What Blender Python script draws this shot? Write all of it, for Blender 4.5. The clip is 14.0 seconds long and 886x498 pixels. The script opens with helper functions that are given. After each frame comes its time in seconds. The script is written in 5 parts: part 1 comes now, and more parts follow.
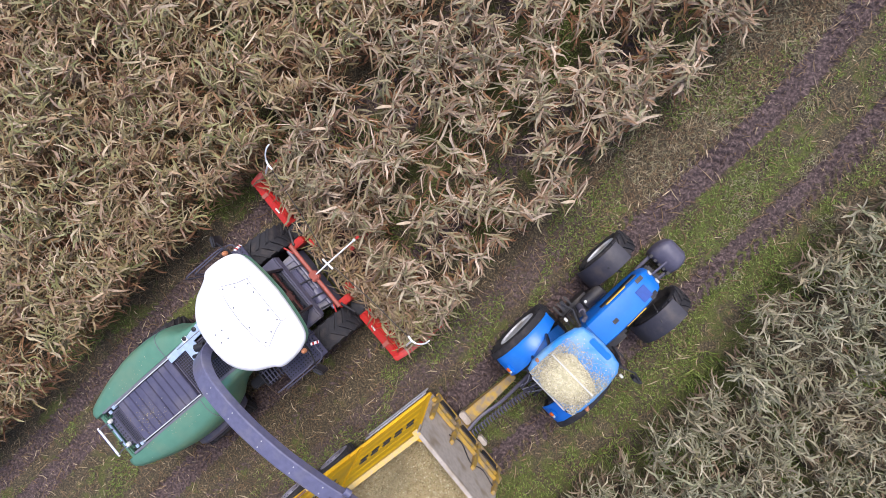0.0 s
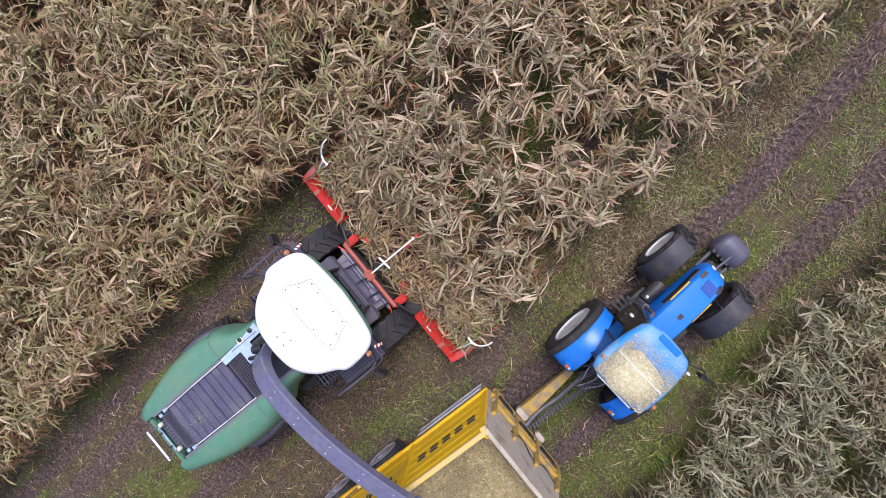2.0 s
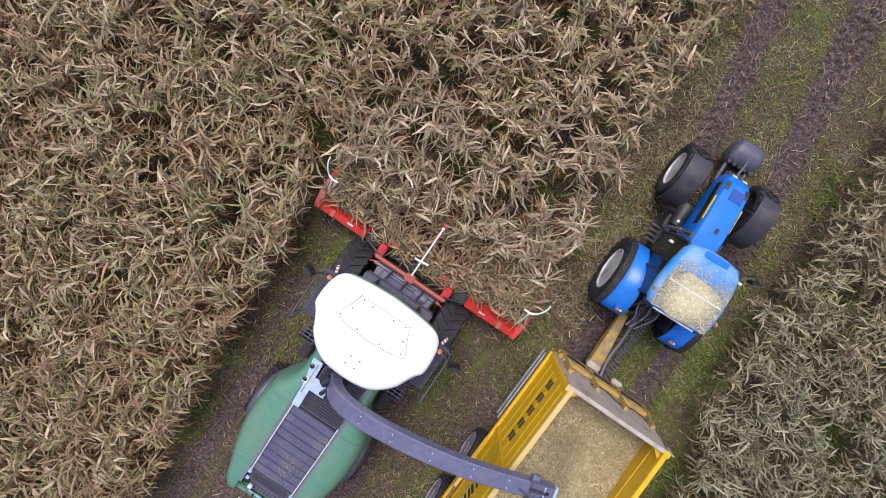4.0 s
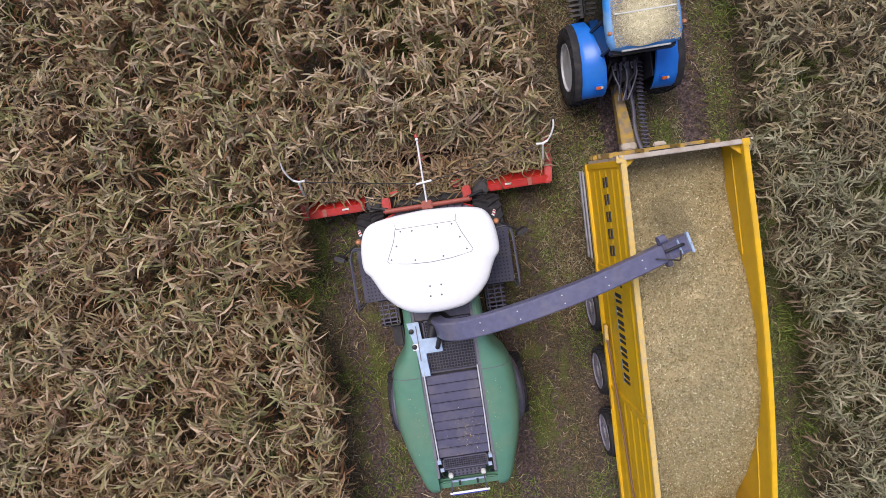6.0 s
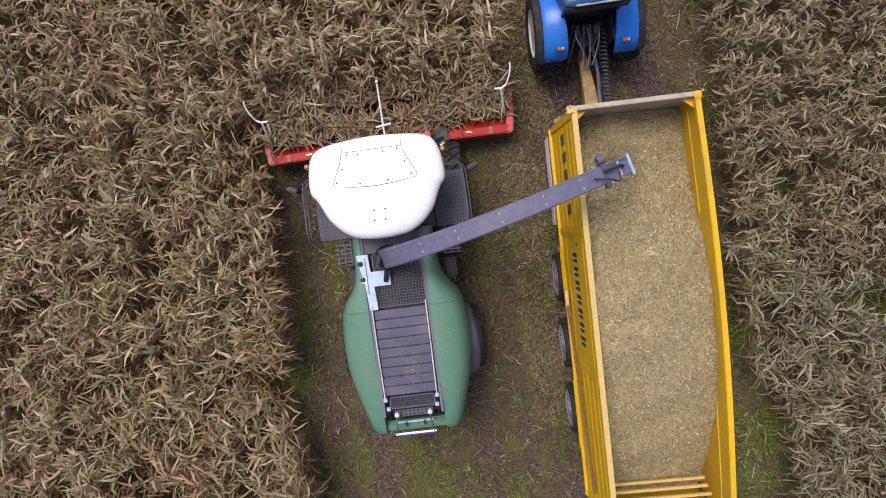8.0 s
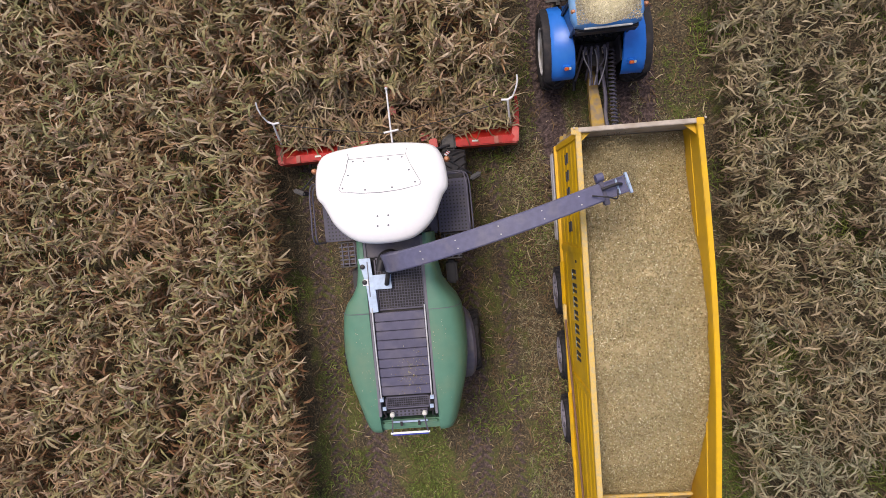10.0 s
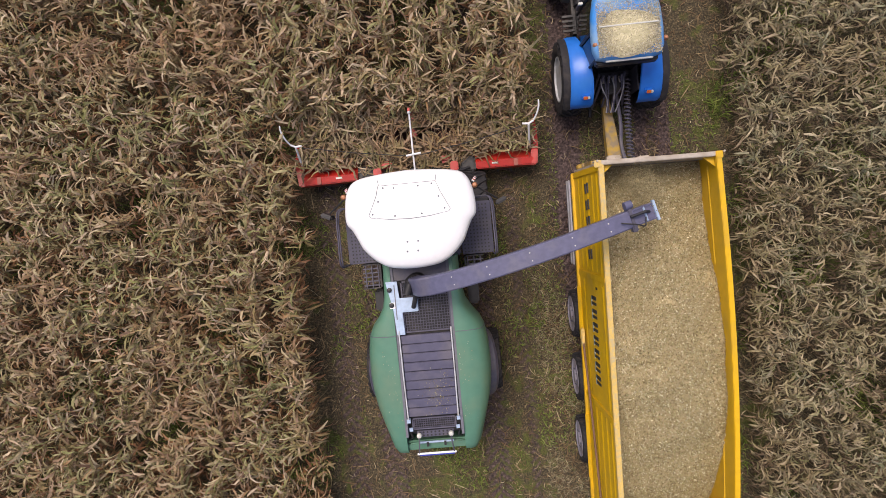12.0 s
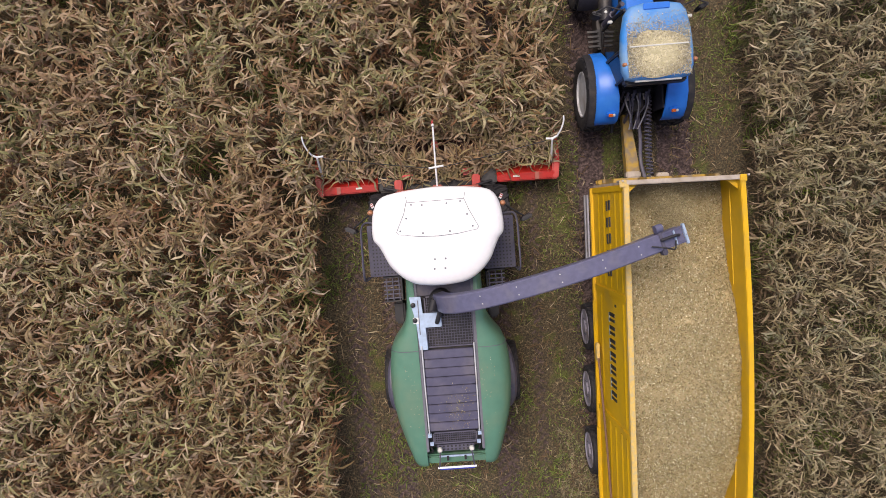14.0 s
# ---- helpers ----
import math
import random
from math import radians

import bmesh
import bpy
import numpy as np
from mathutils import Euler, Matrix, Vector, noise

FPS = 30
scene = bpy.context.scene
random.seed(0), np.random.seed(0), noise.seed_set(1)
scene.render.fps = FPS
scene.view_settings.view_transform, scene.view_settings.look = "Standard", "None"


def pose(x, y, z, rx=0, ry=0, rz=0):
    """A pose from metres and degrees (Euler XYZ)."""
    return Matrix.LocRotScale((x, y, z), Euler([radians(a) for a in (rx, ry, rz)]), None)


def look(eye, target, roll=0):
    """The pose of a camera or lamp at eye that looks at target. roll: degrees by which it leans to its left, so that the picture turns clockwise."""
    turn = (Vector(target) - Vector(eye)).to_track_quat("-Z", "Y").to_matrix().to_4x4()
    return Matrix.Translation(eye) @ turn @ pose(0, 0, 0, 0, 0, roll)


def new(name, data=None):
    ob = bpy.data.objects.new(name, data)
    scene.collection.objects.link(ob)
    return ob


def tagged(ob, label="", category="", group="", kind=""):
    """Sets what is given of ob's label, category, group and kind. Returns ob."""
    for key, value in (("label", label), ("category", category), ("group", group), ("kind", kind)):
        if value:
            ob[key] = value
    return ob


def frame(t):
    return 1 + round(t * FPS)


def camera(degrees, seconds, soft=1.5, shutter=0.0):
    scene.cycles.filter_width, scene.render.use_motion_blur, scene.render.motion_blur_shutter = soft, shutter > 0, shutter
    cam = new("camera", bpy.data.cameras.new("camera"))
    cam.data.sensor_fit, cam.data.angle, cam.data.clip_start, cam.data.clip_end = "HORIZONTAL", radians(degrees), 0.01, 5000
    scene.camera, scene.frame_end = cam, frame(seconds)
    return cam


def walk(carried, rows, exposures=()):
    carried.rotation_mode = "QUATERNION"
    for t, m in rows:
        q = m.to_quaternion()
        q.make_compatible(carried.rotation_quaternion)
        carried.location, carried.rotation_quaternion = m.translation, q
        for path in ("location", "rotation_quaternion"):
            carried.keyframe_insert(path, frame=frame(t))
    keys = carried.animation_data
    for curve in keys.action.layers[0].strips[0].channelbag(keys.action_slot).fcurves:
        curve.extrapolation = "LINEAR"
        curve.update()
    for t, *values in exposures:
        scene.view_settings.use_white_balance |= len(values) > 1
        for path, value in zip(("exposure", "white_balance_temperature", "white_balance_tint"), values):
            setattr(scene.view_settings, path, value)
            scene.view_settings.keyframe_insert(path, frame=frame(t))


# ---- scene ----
cam = camera(74.0, 14.0, soft=0.45)


def travel(t):
    """Metres that the machines have driven at t."""
    if t < 3.2:
        return 1.62 * t
    if t < 9.3:
        return 5.184 + 1.62 * (t - 3.2) + 0.5 * (0.32 / 6.1) * (t - 3.2) ** 2
    return 16.04 + 1.94 * (t - 9.3)


def heading(t):
    """Degrees by which the harvester stands across the lane."""
    s = min(max((t - 3.0) / 3.0, 0.0), 1.0)
    return -4.0 * (1 - s * s * (3 - 2 * s))


def convoy(t):
    return pose(0, travel(t), 0, 0, 0, heading(t))


# seconds, place and turn of the camera as seen from the harvester
PATH = [
    (0, 1.823, 6.878, 15.618, -5.31, 8.06, 50.13),
    (0.5, 1.500, 6.491, 15.566, -5.27, 7.83, 49.44),
    (1, 1.175, 6.147, 15.513, -5.60, 7.57, 49.68),
    (1.5, 0.910, 5.846, 15.465, -5.79, 7.46, 50.14),
    (2, 0.724, 5.667, 15.400, -5.84, 7.59, 50.35),
    (2.5, 0.641, 5.573, 15.368, -5.57, 7.94, 51.45),
    (3, 0.410, 5.486, 15.410, -6.58, 7.39, 47.97),
    (3.2, 0.238, 5.095, 15.495, -6.29, 5.88, 45.88),
    (3.55, 0.094, 4.881, 15.497, -6.78, 4.98, 41.92),
    (3.9, 0.049, 4.691, 15.408, -7.40, 4.25, 35.86),
    (4.25, 0.075, 4.488, 15.275, -8.03, 3.60, 28.11),
    (4.6, 0.147, 4.232, 15.144, -8.52, 2.92, 19.06),
    (4.95, 0.237, 3.885, 15.062, -8.74, 2.10, 9.10),
    (5.3, 0.319, 3.409, 15.074, -8.53, 1.05, -1.38),
    (5.5, 0.359, 3.093, 15.117, -8.27, 0.36, -7.44),
    (6, 0.530, 1.910, 15.157, -6.43, 0.36, -8.91),
    (6.5, 0.887, 1.014, 15.167, -5.33, 1.06, -8.02),
    (7, 1.252, 0.297, 15.187, -4.10, 1.81, -8.35),
    (7.58, 1.605, -0.311, 15.245, -3.07, 2.53, -8.17),
    (8.15, 1.836, -0.562, 15.348, -2.65, 3.00, -7.25),
    (8.73, 1.966, -0.564, 15.460, -2.66, 3.33, -6.17),
    (9.3, 2.012, -0.424, 15.542, -2.88, 3.60, -5.49),
    (9.5, 1.942, -0.444, 15.582, -2.57, 3.35, -5.66),
    (10, 2.026, -0.213, 15.608, -3.19, 3.94, -5.15),
    (10.5, 1.900, -0.051, 15.634, -3.16, 3.80, -5.05),
    (11, 1.692, 0.134, 15.684, -3.21, 3.40, -5.38),
    (11.5, 1.588, 0.107, 15.797, -2.59, 3.64, -5.46),
    (12, 1.168, 0.364, 15.834, -3.09, 2.38, -5.41),
    (12.5, 0.967, 0.574, 15.870, -3.32, 2.11, -4.86),
    (13, 0.693, 0.889, 15.850, -4.07, 1.38, -3.75),
    (13.5, 0.631, 0.926, 15.824, -3.71, 1.76, -3.81),
    (14, 0.373, 1.006, 15.797, -4.07, 1.09, -4.43),
]
walk(cam, [(r[0], convoy(r[0]) @ pose(*r[1:])) for r in PATH], exposures=[(0.0, 0.33, 6050, 15), (3.2, 0.28, 6050, 16), (5.5, -0.06, 6350, 15), (7.2, -0.08, 6450, 15), (9.5, -0.08, 6850, 16), (14.0, -0.08, 6950, 16)])

# ---- light: a bright overcast sky ----
world = bpy.data.worlds.new("overcast")
scene.world = world
world.use_nodes = True
wn = world.node_tree.nodes
sky = wn.new("ShaderNodeTexSky")
sky.sky_type, sky.sun_disc = "NISHITA", False
sky.sun_elevation, sky.sun_rotation = radians(65), radians(-29)
sky.air_density, sky.dust_density, sky.ozone_density = 1.0, 4.0, 1.0
world.node_tree.links.new(sky.outputs[0], wn["Background"].inputs[0])
wn["Background"].inputs[1].default_value = 0.17
sun = new("sun", bpy.data.lights.new("sun", "SUN"))
sun.data.energy, sun.data.angle, sun.data.color = 2.1, radians(28), (1.0, 0.96, 0.9)
sun.matrix_world = look((-5, 9, 22), (0, 0, 0))


# ---- materials ----
def nodes_of(name):
    m = bpy.data.materials.new(name)
    m.use_nodes = True
    n, l = m.node_tree.nodes, m.node_tree.links
    return m, n, l, n["Principled BSDF"]


def noise_of(n, l, scale, detail=3.0, coords="Object"):
    tc = n.new("ShaderNodeTexCoord")
    t = n.new("ShaderNodeTexNoise")
    t.inputs["Scale"].default_value, t.inputs["Detail"].default_value = scale, detail
    l.new(tc.outputs[coords], t.inputs["Vector"])
    return t.outputs[0]


def ramp_of(n, l, source, stops):
    r = n.new("ShaderNodeValToRGB")
    e = r.color_ramp.elements
    while len(e) < len(stops):
        e.new(0.5)
    for k, (p, c) in zip(e, stops):
        k.position, k.color = p, (*c, 1.0)
    l.new(source, r.inputs[0])
    return r.outputs[0]


def mix_of(n, l, fac, a, b):
    m = n.new("ShaderNodeMix")
    m.data_type = "RGBA"
    for source, socket in ((fac, m.inputs[0]), (a, m.inputs[6]), (b, m.inputs[7])):
        if isinstance(source, (int, float)):
            socket.default_value = source
        elif isinstance(source, tuple):
            socket.default_value = (*source, 1.0)
        else:
            l.new(source, socket)
    return m.outputs[2]


def surface(name, base, rough=0.5, metal=0.0, dirt=None, dirt_at=(0.52, 0.75), scale=2.5, vary=0.12, bump=0.1, fine=60.0):
    """Paint, metal, rubber or plastic with two scales of variation, dust and a fine relief."""
    m, n, l, b = nodes_of(name)
    lo = tuple(c * (1 - vary) for c in base)
    hi = tuple(min(c * (1 + vary), 1.0) for c in base)
    col = ramp_of(n, l, noise_of(n, l, scale * 4, 4.0), ((0.3, lo), (0.7, hi)))
    if dirt:
        mask = ramp_of(n, l, noise_of(n, l, scale, 6.0), ((dirt_at[0], (0, 0, 0)), (dirt_at[1], (1, 1, 1))))
        col = mix_of(n, l, mask, col, dirt)
    l.new(col, b.inputs["Base Color"])
    b.inputs["Roughness"].default_value, b.inputs["Metallic"].default_value = rough, metal
    if bump:
        k = n.new("ShaderNodeBump")
        k.inputs["Strength"].default_value, k.inputs["Distance"].default_value = bump, 0.01
        l.new(noise_of(n, l, fine, 3.0), k.inputs["Height"])
        l.new(k.outputs[0], b.inputs["Normal"])
    return m


GREEN = surface("green_paint", (0.092, 0.222, 0.152), 0.4, dirt=(0.155, 0.22, 0.14), dirt_at=(0.5, 0.85), scale=1.2, vary=0.06, bump=0.03)
WHITE = surface("white_paint", (0.84, 0.84, 0.85), 0.3, vary=0.02, bump=0.02)
SILVER = surface("galvanised_sheet", (0.42, 0.53, 0.68), 0.38, 0.2, dirt=(0.28, 0.32, 0.36), dirt_at=(0.6, 0.8), bump=0.05)
SEAM = surface("dark_seam", (0.15, 0.15, 0.18), 0.6, bump=0)
DECK = surface("dark_grey_deck", (0.080, 0.077, 0.128), 0.42, dirt=(0.15, 0.135, 0.155), dirt_at=(0.5, 0.8), scale=1.6, bump=0.05)
PLATE = surface("dark_drilled_plate", (0.060, 0.056, 0.092), 0.5, dirt=(0.10, 0.088, 0.095), dirt_at=(0.5, 0.8), bump=0.05)
SPOUT = surface("grey_violet_paint", (0.115, 0.115, 0.19), 0.38, dirt=(0.165, 0.155, 0.185), dirt_at=(0.5, 0.8), bump=0.04)
BLACK = surface("black_steel", (0.018, 0.017, 0.02), 0.5, dirt=(0.07, 0.06, 0.05), bump=0.08)
GREY = surface("grey_plastic", (0.085, 0.08, 0.115), 0.5, dirt=(0.13, 0.115, 0.115), bump=0.05)
RUBBER = surface("muddy_rubber", (0.017, 0.016, 0.019), 0.8, dirt=(0.048, 0.039, 0.036), dirt_at=(0.48, 0.74), scale=5, bump=0.3)
RIM_WHITE = surface("rim_white", (0.55, 0.56, 0.58), 0.45, dirt=(0.28, 0.25, 0.2), dirt_at=(0.5, 0.75), bump=0.05)
RIM_GREY = surface("rim_grey", (0.34, 0.34, 0.38), 0.5, dirt=(0.2, 0.17, 0.14), dirt_at=(0.45, 0.7), bump=0.05)
RIM_VIOLET = surface("rim_violet", (0.33, 0.31, 0.38), 0.55, dirt=(0.15, 0.125, 0.11), dirt_at=(0.45, 0.7), bump=0.05)
RED = surface("red_paint", (0.44, 0.020, 0.014), 0.4, dirt=(0.25, 0.05, 0.03), dirt_at=(0.5, 0.75), bump=0.05)
RUST_RED = surface("worn_red_steel", (0.33, 0.085, 0.06), 0.55, dirt=(0.16, 0.08, 0.05), bump=0.1)
BLUE = surface("blue_paint", (0.010, 0.16, 0.62), 0.33, dirt=(0.05, 0.2, 0.5), dirt_at=(0.55, 0.9), scale=1.5, vary=0.06, bump=0.02)
BLUE_DUSTY = surface("dusty_blue_paint", (0.03, 0.23, 0.62), 0.5, dirt=(0.20, 0.35, 0.52), dirt_at=(0.40, 0.70), scale=2.2, vary=0.08, bump=0.05)
YELLOW = surface("yellow_paint", (0.70, 0.41, 0.008), 0.42, dirt=(0.46, 0.28, 0.04), dirt_at=(0.52, 0.85), scale=1.8, vary=0.05, bump=0.05)
YELLOW_WORN = surface("worn_yellow_paint", (0.66, 0.45, 0.12), 0.55, dirt=(0.50, 0.40, 0.22), dirt_at=(0.45, 0.7), scale=14.0, bump=0.1)
DIRTY_YELLOW = surface("dirty_yellow_paint", (0.40, 0.25, 0.035), 0.6, dirt=(0.22, 0.165, 0.10), dirt_at=(0.42, 0.6), scale=5.0, bump=0.1)
BARE = surface("dusty_bare_steel", (0.44, 0.38, 0.32), 0.55, 0.1, dirt=(0.26, 0.2, 0.13), scale=3.0, bump=0.1)
GLASS = surface("dark_cab_glass", (0.012, 0.014, 0.016), 0.06, bump=0, vary=0.02)
DULL_ORANGE = surface("faded_orange_lens", (0.46, 0.19, 0.09), 0.35, bump=0)
ORANGE = surface("orange_lens", (0.65, 0.14, 0.03), 0.25, bump=0)
CLEAR = surface("white_lens", (0.6, 0.6, 0.55), 0.25, bump=0)
CHAFF = surface("chopped_maize", (0.58, 0.52, 0.33), 0.9, dirt=(0.46, 0.41, 0.24), dirt_at=(0.45, 0.65), scale=9, vary=0.35, bump=0.8, fine=70)
SILAGE = surface("chopped_maize_heap", (0.40, 0.32, 0.18), 0.9, dirt=(0.37, 0.295, 0.165), dirt_at=(0.42, 0.62), scale=1.3, vary=0.3, bump=0.9, fine=50)


def islands(name, stops, rough=0.75, patch=0.0, patch_colour=(0.1, 0.1, 0.05), clear=0.0, plant=0.0, plant_colour=(0.2, 0.2, 0.1)):
    """Many small pieces, each with a colour of its own, tinted in patches of some metres."""
    m, n, l, b = nodes_of(name)
    g = n.new("ShaderNodeNewGeometry")
    col = ramp_of(n, l, g.outputs["Random Per Island"], stops)
    fine = ramp_of(n, l, noise_of(n, l, 18.0, 3.0), ((0.3, (0.7, 0.7, 0.7)), (0.7, (1.15, 1.15, 1.15))))
    k = n.new("ShaderNodeMix")
    k.data_type, k.blend_type = "RGBA", "MULTIPLY"
    k.inputs[0].default_value = 1.0
    l.new(col, k.inputs[6])
    l.new(fine, k.inputs[7])
    col = k.outputs[2]
    if patch:
        mask = ramp_of(n, l, noise_of(n, l, 0.55, 3.0), ((0.45, (0, 0, 0)), (0.65, (patch, patch, patch))))
        col = mix_of(n, l, mask, col, patch_colour)
    if plant:
        mask = ramp_of(n, l, noise_of(n, l, 2.4, 2.0), ((0.5, (0, 0, 0)), (0.64, (plant, plant, plant))))
        col = mix_of(n, l, mask, col, plant_colour)
    l.new(col, b.inputs["Base Color"])
    b.inputs["Roughness"].default_value = rough
    if clear:
        t = n.new("ShaderNodeBsdfTranslucent")
        l.new(col, t.inputs[0])
        s = n.new("ShaderNodeMixShader")
        s.inputs[0].default_value = clear
        l.new(b.outputs[0], s.inputs[1])
        l.new(t.outputs[0], s.inputs[2])
        l.new(s.outputs[0], n["Material Output"].inputs[0])
    return m


LEAF = islands("maize_leaves", ((0.0, (0.12, 0.062, 0.038)), (0.13, (0.24, 0.145, 0.085)), (0.26, (0.47, 0.365, 0.25)), (0.38, (0.33, 0.265, 0.125)), (0.50, (0.185, 0.19, 0.06)),
                                (0.62, (0.28, 0.27, 0.10)), (0.76, (0.64, 0.49, 0.335)), (0.87, (0.31, 0.17, 0.075)), (1.0, (0.32, 0.30, 0.125))), 0.5, 0.65, (0.31, 0.175, 0.095), 0.12, 0.4, (0.29, 0.28, 0.12))
GREY_LEAF = islands("grey_green_maize_leaves", ((0.0, (0.08, 0.062, 0.034)), (0.2, (0.19, 0.165, 0.09)), (0.4, (0.35, 0.31, 0.20)), (0.6, (0.17, 0.185, 0.085)), (0.8, (0.44, 0.385, 0.26)), (1.0, (0.23, 0.23, 0.115))),
                    0.5, 0.35, (0.25, 0.17, 0.10), 0.12, 0.4, (0.24, 0.255, 0.15))
OLIVE_LEAF = islands("olive_maize_leaves", ((0.0, (0.09, 0.06, 0.032)), (0.2, (0.22, 0.175, 0.09)), (0.4, (0.40, 0.325, 0.20)), (0.6, (0.19, 0.185, 0.075)), (0.8, (0.50, 0.40, 0.26)), (1.0, (0.27, 0.24, 0.11))),
                     0.5, 0.3, (0.27, 0.17, 0.09), 0.12, 0.4, (0.25, 0.235, 0.11))
BEIGE_LEAF = islands("beige_maize_leaves", ((0.0, (0.11, 0.058, 0.036)), (0.14, (0.26, 0.165, 0.10)), (0.28, (0.50, 0.39, 0.275)), (0.42, (0.20, 0.20, 0.085)), (0.56, (0.34, 0.28, 0.165)), (0.72, (0.64, 0.49, 0.355)), (0.86, (0.31, 0.185, 0.10)), (1.0, (0.28, 0.27, 0.135))),
                     0.5, 0.5, (0.32, 0.19, 0.115), 0.12, 0.35, (0.28, 0.265, 0.13))
DEAD_LEAF = islands("dead_lower_leaves", ((0.0, (0.13, 0.055, 0.026)), (0.35, (0.27, 0.125, 0.055)), (0.7, (0.37, 0.195, 0.09)), (1.0, (0.20, 0.17, 0.06))), 0.7, 0.3, (0.22, 0.12, 0.06))
GREY_DEAD = islands("grey_brown_lower_leaves", ((0.0, (0.09, 0.058, 0.034)), (0.4, (0.19, 0.13, 0.075)), (0.75, (0.27, 0.20, 0.125)), (1.0, (0.15, 0.15, 0.06))), 0.7)
STRAW = islands("maize_residue", ((0.0, (0.055, 0.034, 0.018)), (0.3, (0.14, 0.083, 0.040)), (0.6, (0.21, 0.138, 0.068)), (0.88, (0.30, 0.225, 0.125)), (1.0, (0.52, 0.43, 0.28))), 0.8)
# pale dry grass, its light tone also standing in for haze
PALE_STRAW = islands("pale_hazed_grass", ((0.0, (0.20, 0.16, 0.10)), (0.4, (0.36, 0.31, 0.20)), (0.8, (0.30, 0.31, 0.14)), (1.0, (0.58, 0.50, 0.36))), 0.8)
GRASS = islands("grass_blades", ((0.0, (0.085, 0.12, 0.022)), (0.5, (0.175, 0.25, 0.042)), (1.0, (0.29, 0.34, 0.085))), 0.6, clear=0.2)
CHIPS = islands("maize_chips", ((0.0, (0.14, 0.10, 0.04)), (0.25, (0.28, 0.21, 0.095)), (0.55, (0.43, 0.36, 0.18)), (0.8, (0.33, 0.31, 0.14)), (1.0, (0.85, 0.78, 0.56))), 0.85)


PALE_CHIPS = islands("pale_maize_chips", ((0.0, (0.28, 0.23, 0.14)), (0.4, (0.43, 0.385, 0.25)), (0.75, (0.53, 0.485, 0.36)), (1.0, (0.72, 0.67, 0.53))), 0.85)


STREAM = islands("flying_maize_chips", ((0.0, (0.16, 0.12, 0.055)), (0.5, (0.30, 0.24, 0.12)), (1.0, (0.44, 0.37, 0.21))), 0.9)


def soil():
    m, n, l, b = nodes_of("field_soil")
    a = n.new("ShaderNodeAttribute")
    a.attribute_name = "bare"
    earth = ramp_of(n, l, noise_of(n, l, 15.0, 10.0), ((0.34, (0.034, 0.023, 0.023)), (0.52, (0.088, 0.060, 0.058)), (0.70, (0.19, 0.135, 0.125))))
    litter = ramp_of(n, l, noise_of(n, l, 22.0, 6.0), ((0.36, (0.034, 0.027, 0.016)), (0.55, (0.092, 0.072, 0.040)), (0.72, (0.22, 0.172, 0.10))))
    moss = ramp_of(n, l, noise_of(n, l, 26.0, 5.0), ((0.3, (0.042, 0.050, 0.011)), (0.7, (0.135, 0.155, 0.032))))
    tf = n.new("ShaderNodeAttribute")
    tf.attribute_name = "turf"
    grow = n.new("ShaderNodeMath")
    grow.operation = "MULTIPLY_ADD"
    grow.inputs[1].default_value = 0.5
    l.new(tf.outputs["Fac"], grow.inputs[0])
    l.new(noise_of(n, l, 2.6, 9.0), grow.inputs[2])
    green = ramp_of(n, l, grow.outputs[0], ((0.58, (0, 0, 0)), (0.72, (0.85, 0.85, 0.85))))
    col = mix_of(n, l, green, litter, moss)
    # dark earth where soil is bare, and as painted shade in lug grooves
    bare_shade = n.new("ShaderNodeMath")
    bare_shade.operation = "MULTIPLY_ADD"
    l.new(noise_of(n, l, 9.0, 5.0), bare_shade.inputs[0])
    bare_shade.inputs[1].default_value = 0.9
    less = n.new("ShaderNodeMath")
    less.operation = "ADD"
    less.inputs[1].default_value = -0.45
    l.new(a.outputs["Fac"], less.inputs[0])
    l.new(less.outputs[0], bare_shade.inputs[2])
    mask = ramp_of(n, l, bare_shade.outputs[0], ((0.3, (0, 0, 0)), (0.6, (1, 1, 1))))
    col = mix_of(n, l, mask, col, earth)
    l.new(col, b.inputs["Base Color"])
    b.inputs["Roughness"].default_value = 0.9
    k = n.new("ShaderNodeBump")
    k.inputs["Strength"].default_value, k.inputs["Distance"].default_value = 1.0, 0.05
    l.new(noise_of(n, l, 24.0, 9.0), k.inputs["Height"])
    l.new(k.outputs[0], b.inputs["Normal"])
    return m


SOIL = soil()


